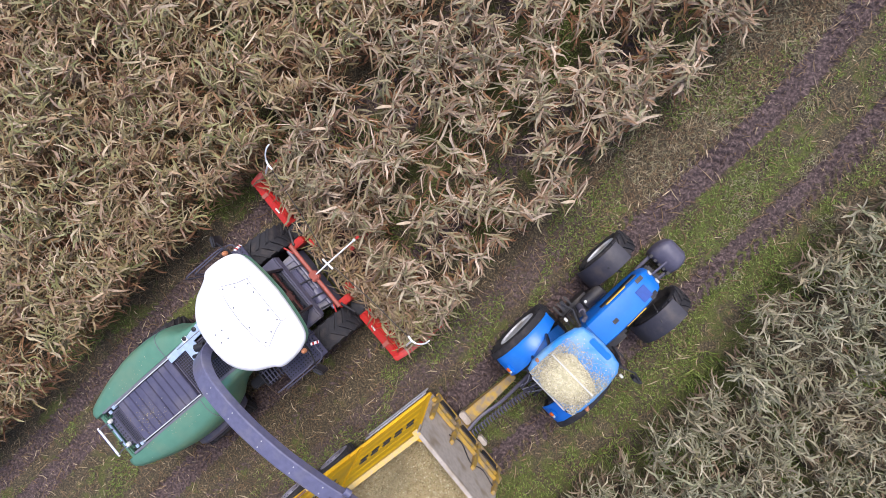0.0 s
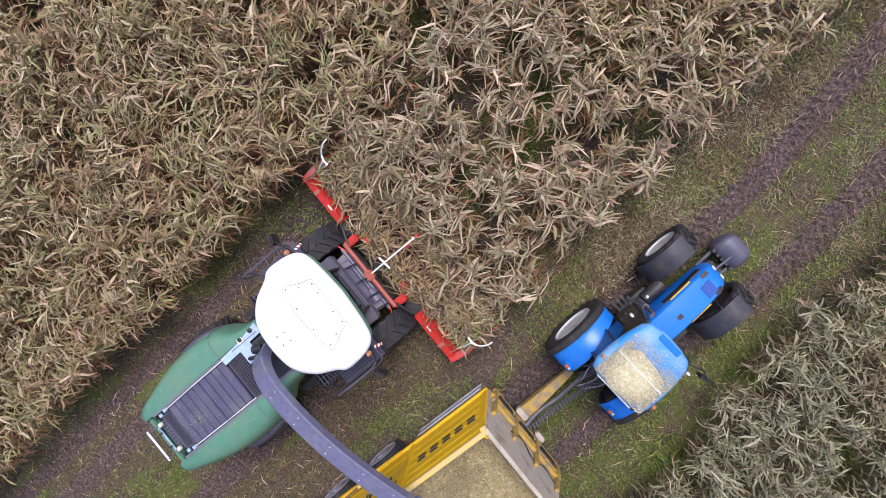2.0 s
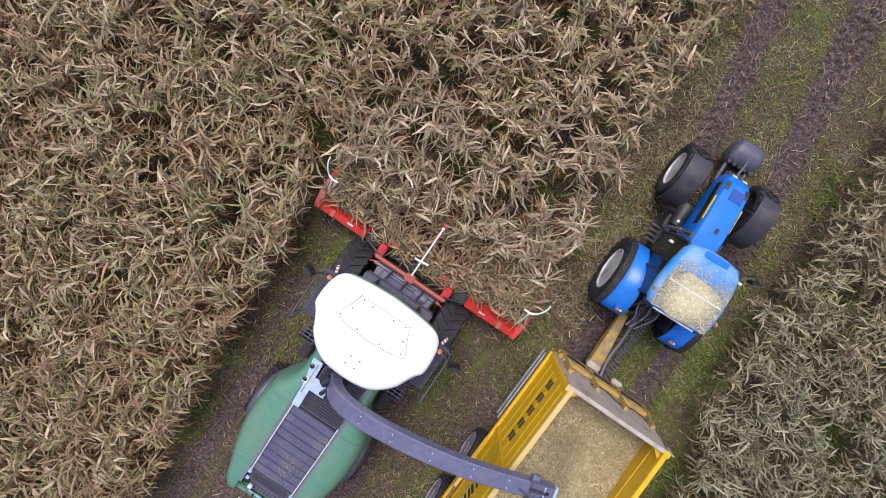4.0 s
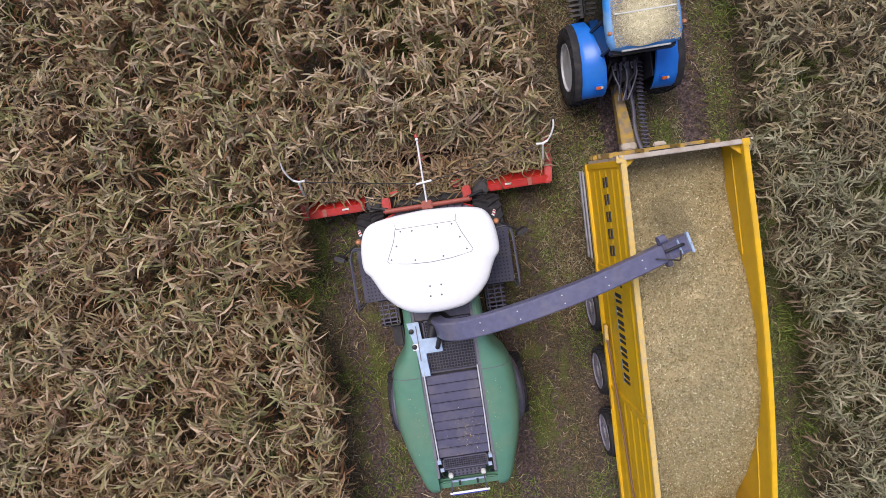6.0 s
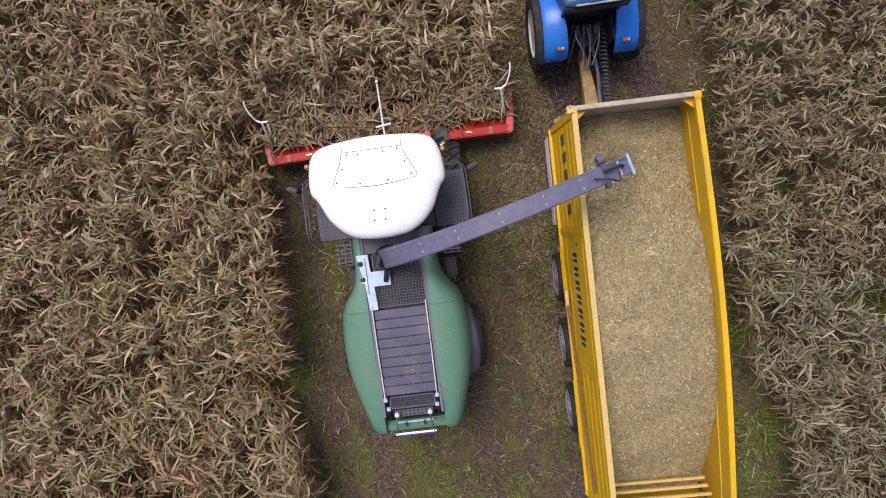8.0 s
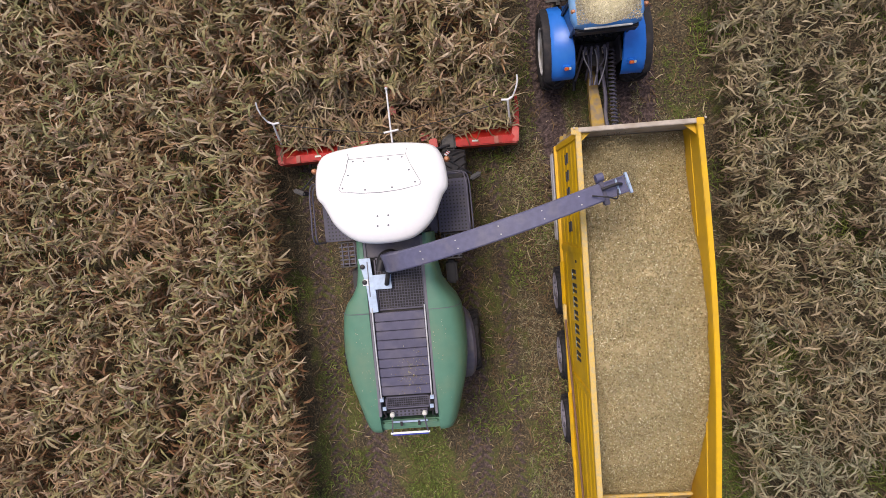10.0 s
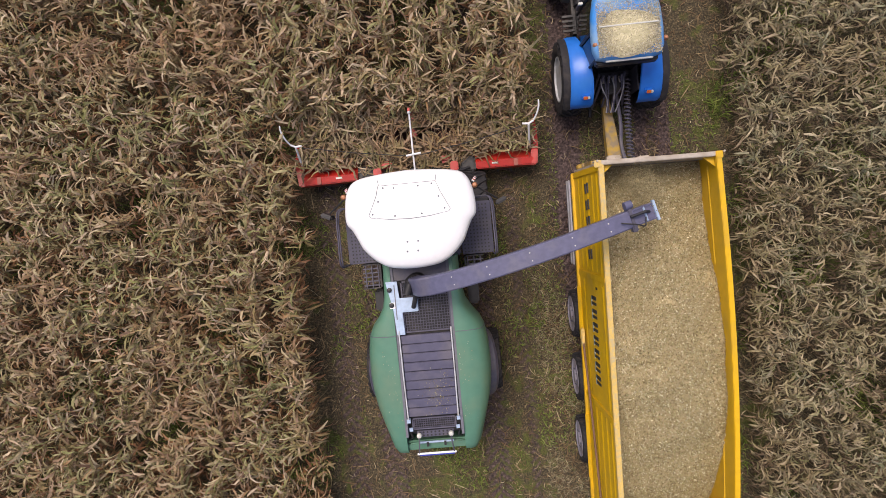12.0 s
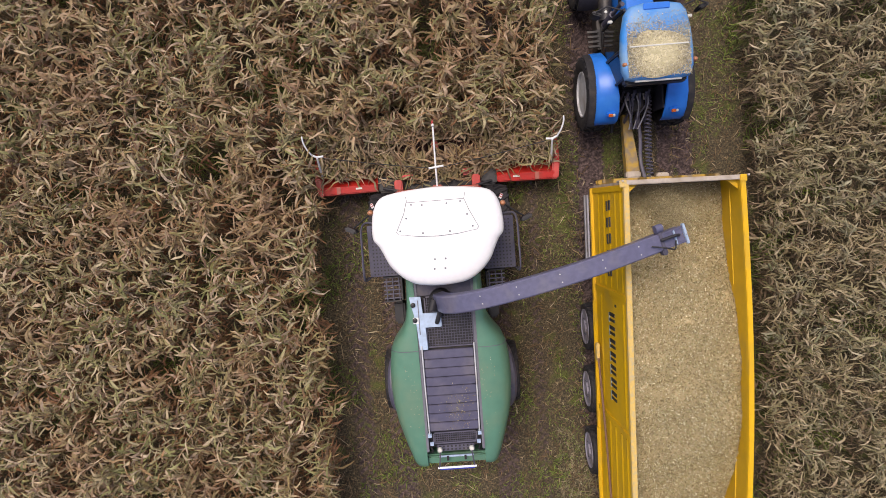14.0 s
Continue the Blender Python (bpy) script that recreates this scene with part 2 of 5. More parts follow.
# ---- mesh building ----
class Geo:
    """Collects vertices and faces of one part."""

    def __init__(self):
        self.v, self.f = [], []

    def add(self, v, f):
        k = len(self.v)
        self.v += [tuple(p) for p in v]
        self.f += [tuple(i + k for i in q) for q in f]
        return self

    def box(self, x0, x1, y0, y1, z0, z1, m=None):
        v = [Vector((x, y, z)) for z in (z0, z1) for y in (y0, y1) for x in (x0, x1)]
        if m is not None:
            v = [m @ p for p in v]
        return self.add(v, [(0, 2, 3, 1), (4, 5, 7, 6), (0, 1, 5, 4), (2, 6, 7, 3), (0, 4, 6, 2), (1, 3, 7, 5)])

    def loft(self, rings, closed=True, caps=True):
        n = len(rings[0])
        v = [p for r in rings for p in r]
        f = []
        for i in range(len(rings) - 1):
            for j in range(n if closed else n - 1):
                a, b = i * n + j, i * n + (j + 1) % n
                f.append((a, b, b + n, a + n))
        if caps and closed:
            f.append(tuple(range(n - 1, -1, -1)))
            f.append(tuple(range((len(rings) - 1) * n, len(rings) * n)))
        return self.add(v, f)

    def prism(self, outline, z0, z1):
        return self.loft([[(x, y, z0) for x, y in outline], [(x, y, z1) for x, y in outline]])

    def tube(self, points, r, n=8):
        pts = [Vector(p) for p in points]
        rings = []
        for i, p in enumerate(pts):
            d = (pts[min(i + 1, len(pts) - 1)] - pts[max(i - 1, 0)]).normalized()
            a = d.orthogonal().normalized() if i == 0 else (a - a.dot(d) * d).normalized()
            b = d.cross(a)
            rr = r[i] if isinstance(r, (list, tuple)) else r
            rings.append([p + rr * (math.cos(q) * a + math.sin(q) * b) for q in (2 * math.pi * k / n for k in range(n))])
        return self.loft(rings)

    def lathe(self, profile, n=32, axis="x"):
        """profile: (along the axis, radius)."""
        rings = []
        for s, r in profile:
            ring = []
            for k in range(n):
                q = 2 * math.pi * k / n
                c, d = r * math.cos(q), r * math.sin(q)
                ring.append((s, c, d) if axis == "x" else (c, d, s) if axis == "z" else (d, s, c))
            rings.append(ring)
        return self.loft(rings, True, True)

    def moved(self, m):
        self.v = [tuple(m @ Vector(p)) for p in self.v]
        return self


def mesh_of(name, geo, material, bevel=0.0, smooth=True, seg=2):
    me = bpy.data.meshes.new(name)
    bm = bmesh.new()
    vs = [bm.verts.new(p) for p in geo.v]
    for q in geo.f:
        try:
            bm.faces.new([vs[i] for i in q])
        except ValueError:
            pass
    bmesh.ops.recalc_face_normals(bm, faces=bm.faces)
    if bevel:
        sharp = [e for e in bm.edges if len(e.link_faces) == 2 and e.calc_face_angle() > 0.6]
        bmesh.ops.bevel(bm, geom=sharp, offset=bevel, segments=seg, affect="EDGES", clamp_overlap=True)
    if smooth:
        for q in bm.faces:
            q.smooth = True
        for e in bm.edges:
            if len(e.link_faces) == 2 and e.calc_face_angle() > 0.7:
                e.smooth = False
    bm.to_mesh(me)
    bm.free()
    me.materials.append(material)
    return me


def part(name, geo, material, parent, label="", bevel=0.0, smooth=True, at=None):
    ob = new(name, mesh_of(name, geo, material, bevel, smooth))
    ob.parent = parent
    if at is not None:
        ob.matrix_basis = at
    return tagged(ob, label)


def same(ob, parent, m):
    """Another part on the same mesh."""
    c = new(ob.name.split(".")[0], ob.data)
    c.parent = parent
    c.matrix_basis = m
    if "label" in ob:
        c["label"] = ob["label"]
    return c


def thing(name, label, category, group=""):
    return tagged(new(name), label, category, group)


def box(*a):
    return Geo().box(*a)


def tube(points, r, n=8):
    return Geo().tube(points, r, n)


MOVERS = []
WHEELS = []

# ---- the ground, one sheet ----
def ease(y, y0, y1):
    s = np.clip((np.asarray(y, dtype=float) - y0) / (y1 - y0), 0, 1)
    return s * s * (3 - 2 * s)


def sway(y):
    return 0.07 * np.sin(np.asarray(y) * 0.21 + 0.6) + 0.04 * np.sin(np.asarray(y) * 0.53)


# wheel ruts along the lane: where they lie, and half their width
RUTS = [(lambda y: -1.42 + sway(y), 0.34, 0.5), (lambda y: 1.42 + sway(y), 0.34, 0.5), (lambda y: -2.45 + sway(y), 0.30, 0.45), (lambda y: 4.98 - 0.95 * ease(y, 11, 21) + sway(y), 0.34, 1.0),
        (lambda y: 6.86 - 0.9 * ease(y, 11, 21) + sway(y), 0.18, 1.0), (lambda y: 7.1 - 0.6 * ease(y, 12, 19) + 0.5 * sway(y), 0.16, 0.35), (lambda y: 2.45 + sway(y), 0.16, 0.4)]


def crop_edge(y):
    """Where the crop beyond the lane begins."""
    return 8.5 - 0.85 * ease(y, 5.5, 12)


def steps(lo, hi, d, far):
    mid = list(np.arange(lo, hi + 1e-6, d))
    out = [1.0, 3.0, 8.0, 20.0, 60.0, 200.0, 700.0, far]
    return np.array([lo - o for o in out[::-1]] + mid + [hi + o for o in out])


def make_ground():
    xs, ys = steps(-4.2, 9.2, 0.07, 2000.0), steps(-12.5, 36.0, 0.045, 2000.0)
    X, Y = np.meshgrid(xs, ys)
    near = (X > -4.3) & (X < 9.3) & (Y > -12.6) & (Y < 36.1)
    Z = 0.012 * np.sin(X * 3.1 + 1.3 * np.sin(Y * 1.7)) + 0.012 * np.sin(Y * 2.3 + 2 * np.sin(X * 1.9)) + np.random.uniform(-0.009, 0.009, X.shape)
    bare = np.zeros(X.shape)
    for k, (line, w, deep) in enumerate(RUTS):
        deep = deep + (0.32 * (1 - ease(Y, 2, 8)) if k < 3 else 0.5 * ease(Y, 13, 18) if k == 5 else 0.0)
        w = w + (0.08 * ease(Y, 13, 18) if k == 5 else 0.0)
        o = X - line(Y)
        d = np.abs(o)
        m = np.clip((w + 0.04 + np.random.uniform(-0.05, 0.05, X.shape) - d) / 0.09, 0, 1)
        lug = np.clip(1.7 * np.sin(2 * math.pi * (Y + (o > 0) * 0.12 + d * 0.8) / 0.25), -1, 1)
        # bare soil of the rut; the lug term paints shade into the grooves
        bare = np.maximum(bare, m * np.clip(deep - 0.22 * lug, 0, 1))
        worn = 0.6 + 0.4 * np.sin(Y * 0.9 + 3 * w) * np.sin(Y * 2.3 + X)
        Z = Z - m * deep * (0.07 - 0.06 * lug * worn) + 0.03 * deep * np.clip(1 - np.abs(d - w - 0.1) / 0.08, 0, 1)
    # rows of lug prints beside the two lane ruts
    for at, w, deep in ((4.98 - 0.46, 0.13, 0.75), (6.88 + 0.36, 0.17, 0.9)):
        o = X - at + 0.92 * ease(Y, 11, 21) - sway(Y)
        lugs_ = np.clip((w - np.abs(o)) / 0.05, 0, 1) * (np.sin(2 * math.pi * (Y + 0.7 * o) / 0.26) > 0.1)
        bare = np.maximum(bare, deep * lugs_)
        Z = Z - 0.08 * lugs_
    lane = 5.95 - 0.9 * ease(Y, 11, 21)
    tuft = 0.6 + 0.4 * np.sin(Y * 1.1 + 1.5 * np.sin(X * 2.3)) * np.sin(X * 2.9 + 1.9 * np.sin(Y * 0.63))
    turf = np.maximum(0.48 * np.clip((0.9 - np.abs(X - lane)) / 0.6, 0, 1), (0.36 - 0.16 * ease(Y, 13, 17)) * np.clip((X - lane - 1.1) / 0.5, 0, 1)) * tuft + 0.42 * np.clip((0.75 - np.abs(X + 0.1)) / 0.4, 0, 1) * (1.6 * tuft - 0.5) + 0.5 * np.clip(np.sin(X * 1.7 + 1.7 * np.sin(Y * 0.8)) + np.sin(Y * 1.3 + 2 * np.sin(X * 1.1)) - 0.9, 0, 1)
    turf = turf + 0.12 * ease(Y, 13, 17) * np.clip((X - 1.6) / 0.4, 0, 1) * np.clip((4.0 - X) / 0.4, 0, 1)
    turf = turf - 0.08 * (1 - ease(Y, 13, 17)) * np.clip((X - 3.0) / 0.4, 0, 1) * np.clip((4.6 - X) / 0.4, 0, 1)
    turf = turf * (1.3 - 0.75 * ease(Y, 9, 15)) + 0.16 * np.sin(X * 3.7 + 1.9 * np.sin(Y * 2.2)) * np.sin(Y * 3.1 + 1.7 * np.sin(X * 2.7))
    turf = turf + 0.2 * (np.abs(X) < 3) * ease(Y, 3, 5) * (1 - ease(Y, 14, 18))
    bare = np.maximum(bare, (0.2 + 0.3 * ease(-Y, -9, -6)) * np.clip((X - 3.0) / 0.5, 0, 1) * np.clip((4.6 - X) / 0.4, 0, 1))
    bare = np.where((X < -3.15) | (X > crop_edge(Y) + 0.25), 0.22, bare)
    Z = np.where(near, Z, 0.0)
    bare = np.where(near, bare, 0.22)
    ny, nx = X.shape
    idx = np.arange(nx * ny).reshape(ny, nx)
    faces = np.stack([idx[:-1, :-1], idx[:-1, 1:], idx[1:, 1:], idx[1:, :-1]], -1).reshape(-1, 4)
    me = bpy.data.meshes.new("ground")
    raw_mesh(me, np.stack([X, Y, Z], -1).reshape(-1, 3), faces)
    a = me.attributes.new("turf", "FLOAT", "POINT")
    a.data.foreach_set("value", turf.reshape(-1).astype(np.float32))
    a = me.attributes.new("bare", "FLOAT", "POINT")
    a.data.foreach_set("value", bare.reshape(-1).astype(np.float32))
    me.polygons.foreach_set("use_smooth", np.ones(len(faces), dtype=bool))
    me.materials.append(SOIL)
    tagged(new("ground", me), "dark field soil with wheel ruts, thin grass and maize litter", "ground", kind="structure")


def raw_mesh(me, v, f):
    """Fills a mesh from arrays: v (n, 3), f (m, 4) or (m, 3)."""
    k = f.shape[1]
    me.vertices.add(len(v))
    me.vertices.foreach_set("co", np.ascontiguousarray(v, dtype=np.float32).reshape(-1))
    me.loops.add(f.size)
    me.loops.foreach_set("vertex_index", np.ascontiguousarray(f, dtype=np.int32).reshape(-1))
    me.polygons.add(len(f))
    me.polygons.foreach_set("loop_start", np.arange(0, f.size, k, dtype=np.int32))
    me.update(calc_edges=True)


make_ground()


# ---- the crop ----
RNG = np.random.default_rng(7)


def ribbons(base, yaw, rise, length, width, bend, twist, seg=4, side=0.0):
    """Arching leaf blades as arrays: each starts at base, rises at the angle rise and bends down by bend over its length."""
    n = len(base)
    s = np.linspace(0, 1, seg + 1)
    ang = rise[:, None] - bend[:, None] * s[None, :] ** 1.3
    step = length[:, None] / seg
    dr, dz = np.cos(ang) * step, np.sin(ang) * step
    r = np.concatenate([np.zeros((n, 1)), np.cumsum(dr[:, :-1], 1)], 1)
    z = np.concatenate([np.zeros((n, 1)), np.cumsum(dz[:, :-1], 1)], 1)
    yw = yaw[:, None] + twist[:, None] * s[None, :]
    cx, cy = np.cos(yw), np.sin(yw)
    prof = np.array({4: [0.45, 1.0, 0.95, 0.62, 0.05], 3: [0.7, 1.0, 0.92, 0.30], 2: [0.6, 1.0, 0.08], 1: [1.0, 0.7]}[seg])
    hw = 0.5 * width[:, None] * prof[None, :]
    hw = hw * RNG.uniform(0.82, 1.15, hw.shape)
    roll = RNG.uniform(-0.95, 0.95, (n, 1)) + twist[:, None] * s[None, :] + RNG.normal(0, 0.25, hw.shape)
    yw = yw + RNG.normal(0, 0.07, hw.shape)
    cx, cy = np.cos(yw), np.sin(yw)
    ox, oy, oz = -cy * hw * np.cos(roll), cx * hw * np.cos(roll), hw * np.sin(roll)
    px, py, pz = base[:, 0:1] + r * cx, base[:, 1:2] + r * cy, base[:, 2:3] + z
    pz = np.maximum(pz, 0.02)
    v = np.stack([np.stack([px - ox, py - oy, pz - oz], -1), np.stack([px + ox, py + oy, pz + oz], -1)], 2).reshape(-1, 3)
    k = 2 * (seg + 1)
    q = np.array([[2 * i, 2 * i + 1, 2 * i + 3, 2 * i + 2] for i in range(seg)])
    f = (np.arange(n)[:, None, None] * k + q[None]).reshape(-1, 4)
    return v, f


def flow(x, y):
    """The way into which the wind has laid the leaves, in radians."""
    return 1.1 * np.sin(x * 0.42 + 0.9 * np.sin(y * 0.31)) + 0.8 * np.sin(y * 1.1 + 1.6 * np.sin(x * 0.8 + 1.0)) + 0.9 * np.sin(x * 1.3 + 1.5 * np.sin(y * 0.7)) + 2.2


def maize(px, py, leaves=26, height=2.2, rich=True, wide=1.0, size=1.0, late=None):
    """Plants at px, py as arrays of vertices and quads: stalks, arching leaves and tassels. late: 1 where the leaves hang short and folded, 0 where they stand long."""
    n = len(px)
    h = height * RNG.uniform(0.80, 1.08, n)
    lean = RNG.normal(0, 0.085, (n, 2))
    fl = flow(px, py)
    late = ease(py, 9, 16) if late is None else np.full(n, late)
    V, F, k = [], [], 0

    def put(v, f):
        nonlocal k
        V.append(v)
        F.append(f + k)
        k += len(v)

    row = RNG.normal(0, 0.75, n)
    dead = 0
    for i in range(leaves):
        u = 0.30 + 0.70 * ((i + RNG.uniform(0, 0.8, n)) / leaves) ** 0.75
        base = np.stack([px + lean[:, 0] * u * h + RNG.normal(0, 0.06, n), py + lean[:, 1] * u * h + RNG.normal(0, 0.06, n), u * h], 1)
        own = row + math.pi * (i % 2) + RNG.normal(0, 0.6, n)
        blow = 0.75 - 0.4 * late
        pull = np.arctan2(np.sin(own) + blow * np.sin(fl), np.cos(own) + blow * np.cos(fl)) + RNG.normal(0, 0.5, n)
        high = u > 0.62
        rise = np.where(high, RNG.uniform(-0.1, 1.0, n), RNG.uniform(-0.4, 0.8, n))
        bend = np.where(high, RNG.uniform(0.2, 1.9, n) + 0.5 * late, RNG.uniform(1.2, 2.6, n))
        long = RNG.uniform(0.24, 0.66, n) * (1.12 - 0.2 * u) * (1 - 0.20 * late)
        put(*ribbons(base, pull, rise, size * long, (0.024 + 0.048 * RNG.random(n) ** 1.3) * wide, bend, RNG.normal(0, 0.4, n), 3 if rich else 2))
        if i < leaves * 0.36:
            dead = sum(len(q) for q in F)
    top = np.stack([px + lean[:, 0] * h, py + lean[:, 1] * h, h * 0.97], 1)
    if rich:
        for i in range(4):
            put(*ribbons(top, RNG.uniform(0, 6.28, n), RNG.uniform(0.4, 1.4, n), RNG.uniform(0.14, 0.26, n), np.full(n, 0.022), RNG.uniform(0.2, 1.2, n), np.zeros(n), 2))
    foot = np.stack([px, py, np.zeros(n)], 1)
    for a in (0.0, 1.57):
        w = 0.013
        o = np.array([math.cos(a) * w, math.sin(a) * w, 0])
        v = np.stack([foot - o, foot + o, top + o * 0.5, top - o * 0.5], 1).reshape(-1, 3)
        put(v, np.arange(n * 4).reshape(n, 4))
    return np.concatenate(V), np.concatenate(F), dead


def scatter(x0, x1, y0, y1, row=0.75, gap=0.155):
    """Drilled rows along y."""
    xs = np.arange(x0 + row / 2, x1, row)
    ys = np.arange(y0, y1, gap)
    X, Y = np.meshgrid(xs, ys)
    X, Y = X.ravel() + RNG.normal(0, 0.085, X.size), Y.ravel() + RNG.normal(0, 0.05, X.size)
    thin = np.sin(X * 1.7 + 2 * np.sin(Y * 0.9)) + np.sin(Y * 2.1 + 1.7 * np.sin(X * 1.1))
    keep = RNG.random(X.size) > np.where(thin > 1.15, 0.6 - 0.3 * ease(Y, 9, 16), 0.05)
    return X[keep], Y[keep]


def maize_mesh(name, v, f, dead, leaf=LEAF, lower=DEAD_LEAF):
    """The first faces are the brown lower leaves."""
    me = bpy.data.meshes.new(name)
    raw_mesh(me, v, f)
    me.materials.append(leaf)
    me.materials.append(lower)
    slot = np.zeros(len(f), dtype=np.int32)
    slot[:dead] = 1
    me.polygons.foreach_set("material_index", slot)
    return me


def crop(name, label, x, y, leaf=LEAF, **kw):
    me = maize_mesh(name, *maize(x, y, **kw), leaf, DEAD_LEAF if leaf is LEAF else GREY_DEAD)
    return tagged(new(name, me), label, "maize", kind="stuff")


END = travel(14.0)
CUT = 2.35  # the cutting line ahead of the harvester's origin
LAST = END + CUT
DRY = "dry beige and olive maize plants standing in rows"
crop("maize_field", DRY + " beside the harvested strip", *scatter(-12.75, -3.0, -11.5, 36.0))
crop("maize_field", DRY + " further from the harvested strip", *scatter(-16.5, -12.75, -11.5, 36.0), leaves=13, wide=1.25)
crop("maize_field", DRY + " ahead of the last cut", *scatter(-3.0, 3.0, LAST + 0.75, 36.0))
x, y = scatter(7.0, 17.5, -12.5, 36.0, 0.75, 0.145)
ok = x > crop_edge(y)
grey = ok & ((y + RNG.normal(0, 2.0, len(y)) < 11.0) | (RNG.random(len(y)) < 0.15))
crop("maize_field", "dry grey-green maize plants standing beyond the lane", x[grey], y[grey], GREY_LEAF, height=1.8, wide=0.80, size=0.83)
grey = ok & ~grey
crop("maize_field", "dry olive and brown maize plants standing beyond the lane", x[grey], y[grey], OLIVE_LEAF, height=1.8, wide=0.80, size=0.83)
for x0, x1, y0, y1 in ((-36, -16.5, -12.5, 36), (17.5, 36, -12.5, 36), (-36, 36, 36, 58), (-36, -3, -30, -11.5), (8.6, 36, -30, -12.5)):
    crop("far_maize_field", "dry maize further out in the field", *scatter(x0, x1, y0, y1, 0.9, 0.55), leaves=7, rich=False, wide=2.3, size=1.3)


# plants that the header takes during the clip: short pieces of row, each falling when it is reached
PIECES = []


def make_pieces():
    shapes = []
    for i in range(20):
        x, y = scatter(-0.375, 0.375, -0.36, 0.37, 0.75, 0.15)
        few = RNG.random(len(x)) < (0.40 if i < 3 else 0.68 if i < 10 else 1.0)
        few[0] = True
        shapes.append(maize_mesh("maize_plants", *maize(x[few], y[few], late=float(i >= 10)), LEAF if i >= 10 else BEIGE_LEAF))
    y = CUT + 0.2
    while y < LAST + 0.75:
        for c in range(8):
            x = -2.625 + 0.75 * c
            ob = new("maize_plants", shapes[random.randrange(10) + 10 * (random.uniform(10, 15) < y)])
            tagged(ob, "dry maize plants in a short piece of row", "maize", "maize before the header", "stuff")
            m = pose(x, y + random.uniform(-0.05, 0.05), 0, 0, 0, random.choice((0, 180)) + random.uniform(-4, 4))
            PIECES.append((ob, m))
        y += 0.75


make_pieces()


def litter(name, label, material, x, y, z, length, width, rise, bend):
    n = len(x)
    v, f = ribbons(np.stack([x, y, z], 1), RNG.uniform(0, 6.28, n), rise, length, width, bend, RNG.normal(0, 0.3, n), 2)
    me = bpy.data.meshes.new(name)
    raw_mesh(me, v, f)
    me.materials.append(material)
    tagged(new(name, me), label, "litter", kind="stuff")


def strewn(n, x0, x1, y0, y1):
    return RNG.uniform(x0, x1, n), RNG.uniform(y0, y1, n)


x, y = strewn(52000, -4.0, 8.8, -12.5, 36)
xb, yb = strewn(5000, 2.9, 4.7, 7.5, 19)
xc, yc = strewn(9000, -12.0, 3.0, -12.5, 36)
x, y = np.concatenate([x, xb, xc]), np.concatenate([y, yb, yc])
ok = np.ones(len(x), dtype=bool)
for line, hw, deep in RUTS:
    ok &= (np.abs(x - line(y)) > hw) | (RNG.random(len(x)) > 0.8 * deep)
x, y = x[ok], y[ok]
litter("maize_litter", "short dry maize leaf and husk pieces strewn on the soil", STRAW, x, y, np.full(len(x), 0.02), RNG.uniform(0.06, 0.24, len(x)), RNG.uniform(0.008, 0.026, len(x)),
       RNG.uniform(-0.1, 0.35, len(x)), RNG.uniform(0, 0.7, len(x)))
x, y = strewn(3600, -4.0, 8.2, -12.5, 36)
litter("maize_stalk_litter", "long pale maize leaves lying on the harvested lane", STRAW, x, y, np.full(len(x), 0.03), RNG.uniform(0.18, 0.5, len(x)), RNG.uniform(0.015, 0.034, len(x)),
       RNG.uniform(0.0, 0.3, len(x)), RNG.uniform(0.1, 0.7, len(x)))
# pale strands beside the rut, strewn densely so they also brighten it like haze
x, y = strewn(20000, 2.7, 8.0, 8.5, 20)
ok = np.sin(x * 3.1 + 2 * np.sin(y * 1.3)) + np.sin(y * 2.7 + 2 * np.sin(x * 1.9)) > np.where(x < 4.6, -0.3, 0.9)
for line, hw, _ in RUTS:
    ok &= np.abs(x - line(y)) > hw
x, y = x[ok], y[ok]
litter("dry_grass", "thin pale grass and straw beside the wheel rut, dense to stand for haze", PALE_STRAW, x, y, np.full(len(x), 0.03), RNG.uniform(0.08, 0.22, len(x)), RNG.uniform(0.005, 0.012, len(x)), RNG.uniform(0.2, 1.2, len(x)),
       RNG.uniform(0, 0.9, len(x)))
x, y = strewn(270000, -3.3, 9.0, -12.5, 36)
w = np.sin(x * 2.1 + 1.7 * np.sin(y * 0.8)) + np.sin(y * 1.3 + 2 * np.sin(x * 1.1)) + 0.6 * np.sin(x * 5.3 + y * 3.1)
mid = 5.95 - 0.9 * ease(y, 11, 21)
ok = ((w > 1.15) & (RNG.random(len(x)) < 0.6)) | ((w > -1.3) & (np.abs(x - mid) < 0.6)) | ((w > -1.1 + 1.2 * ease(y, 13, 17)) & (x > mid + 1.1)) | ((w > 0.3) & (x > 3.1) & (x < mid)) | ((w > -0.1) & (np.abs(x + 0.1) < 0.65)) | ((w > -0.4) & (y > 15) & (x > 1.9) & (x < 3.6))
for line, hw, _ in RUTS:
    ok &= np.abs(x - line(y)) > hw
ok &= (x < crop_edge(y) + 0.3) & (RNG.random(len(x)) > 0.55 * ease(y, 10, 15))
x, y = x[ok], y[ok]
litter("grass", "low green grass and weeds between the wheel ruts", GRASS, x, y, np.full(len(x), 0.0), RNG.uniform(0.06, 0.15, len(x)), RNG.uniform(0.010, 0.026, len(x)), RNG.uniform(0.5, 1.3, len(x)),
       RNG.uniform(0.2, 1.4, len(x)))
x, y = scatter(-3.0, 7.5, -15, 42, 0.75, 0.15)
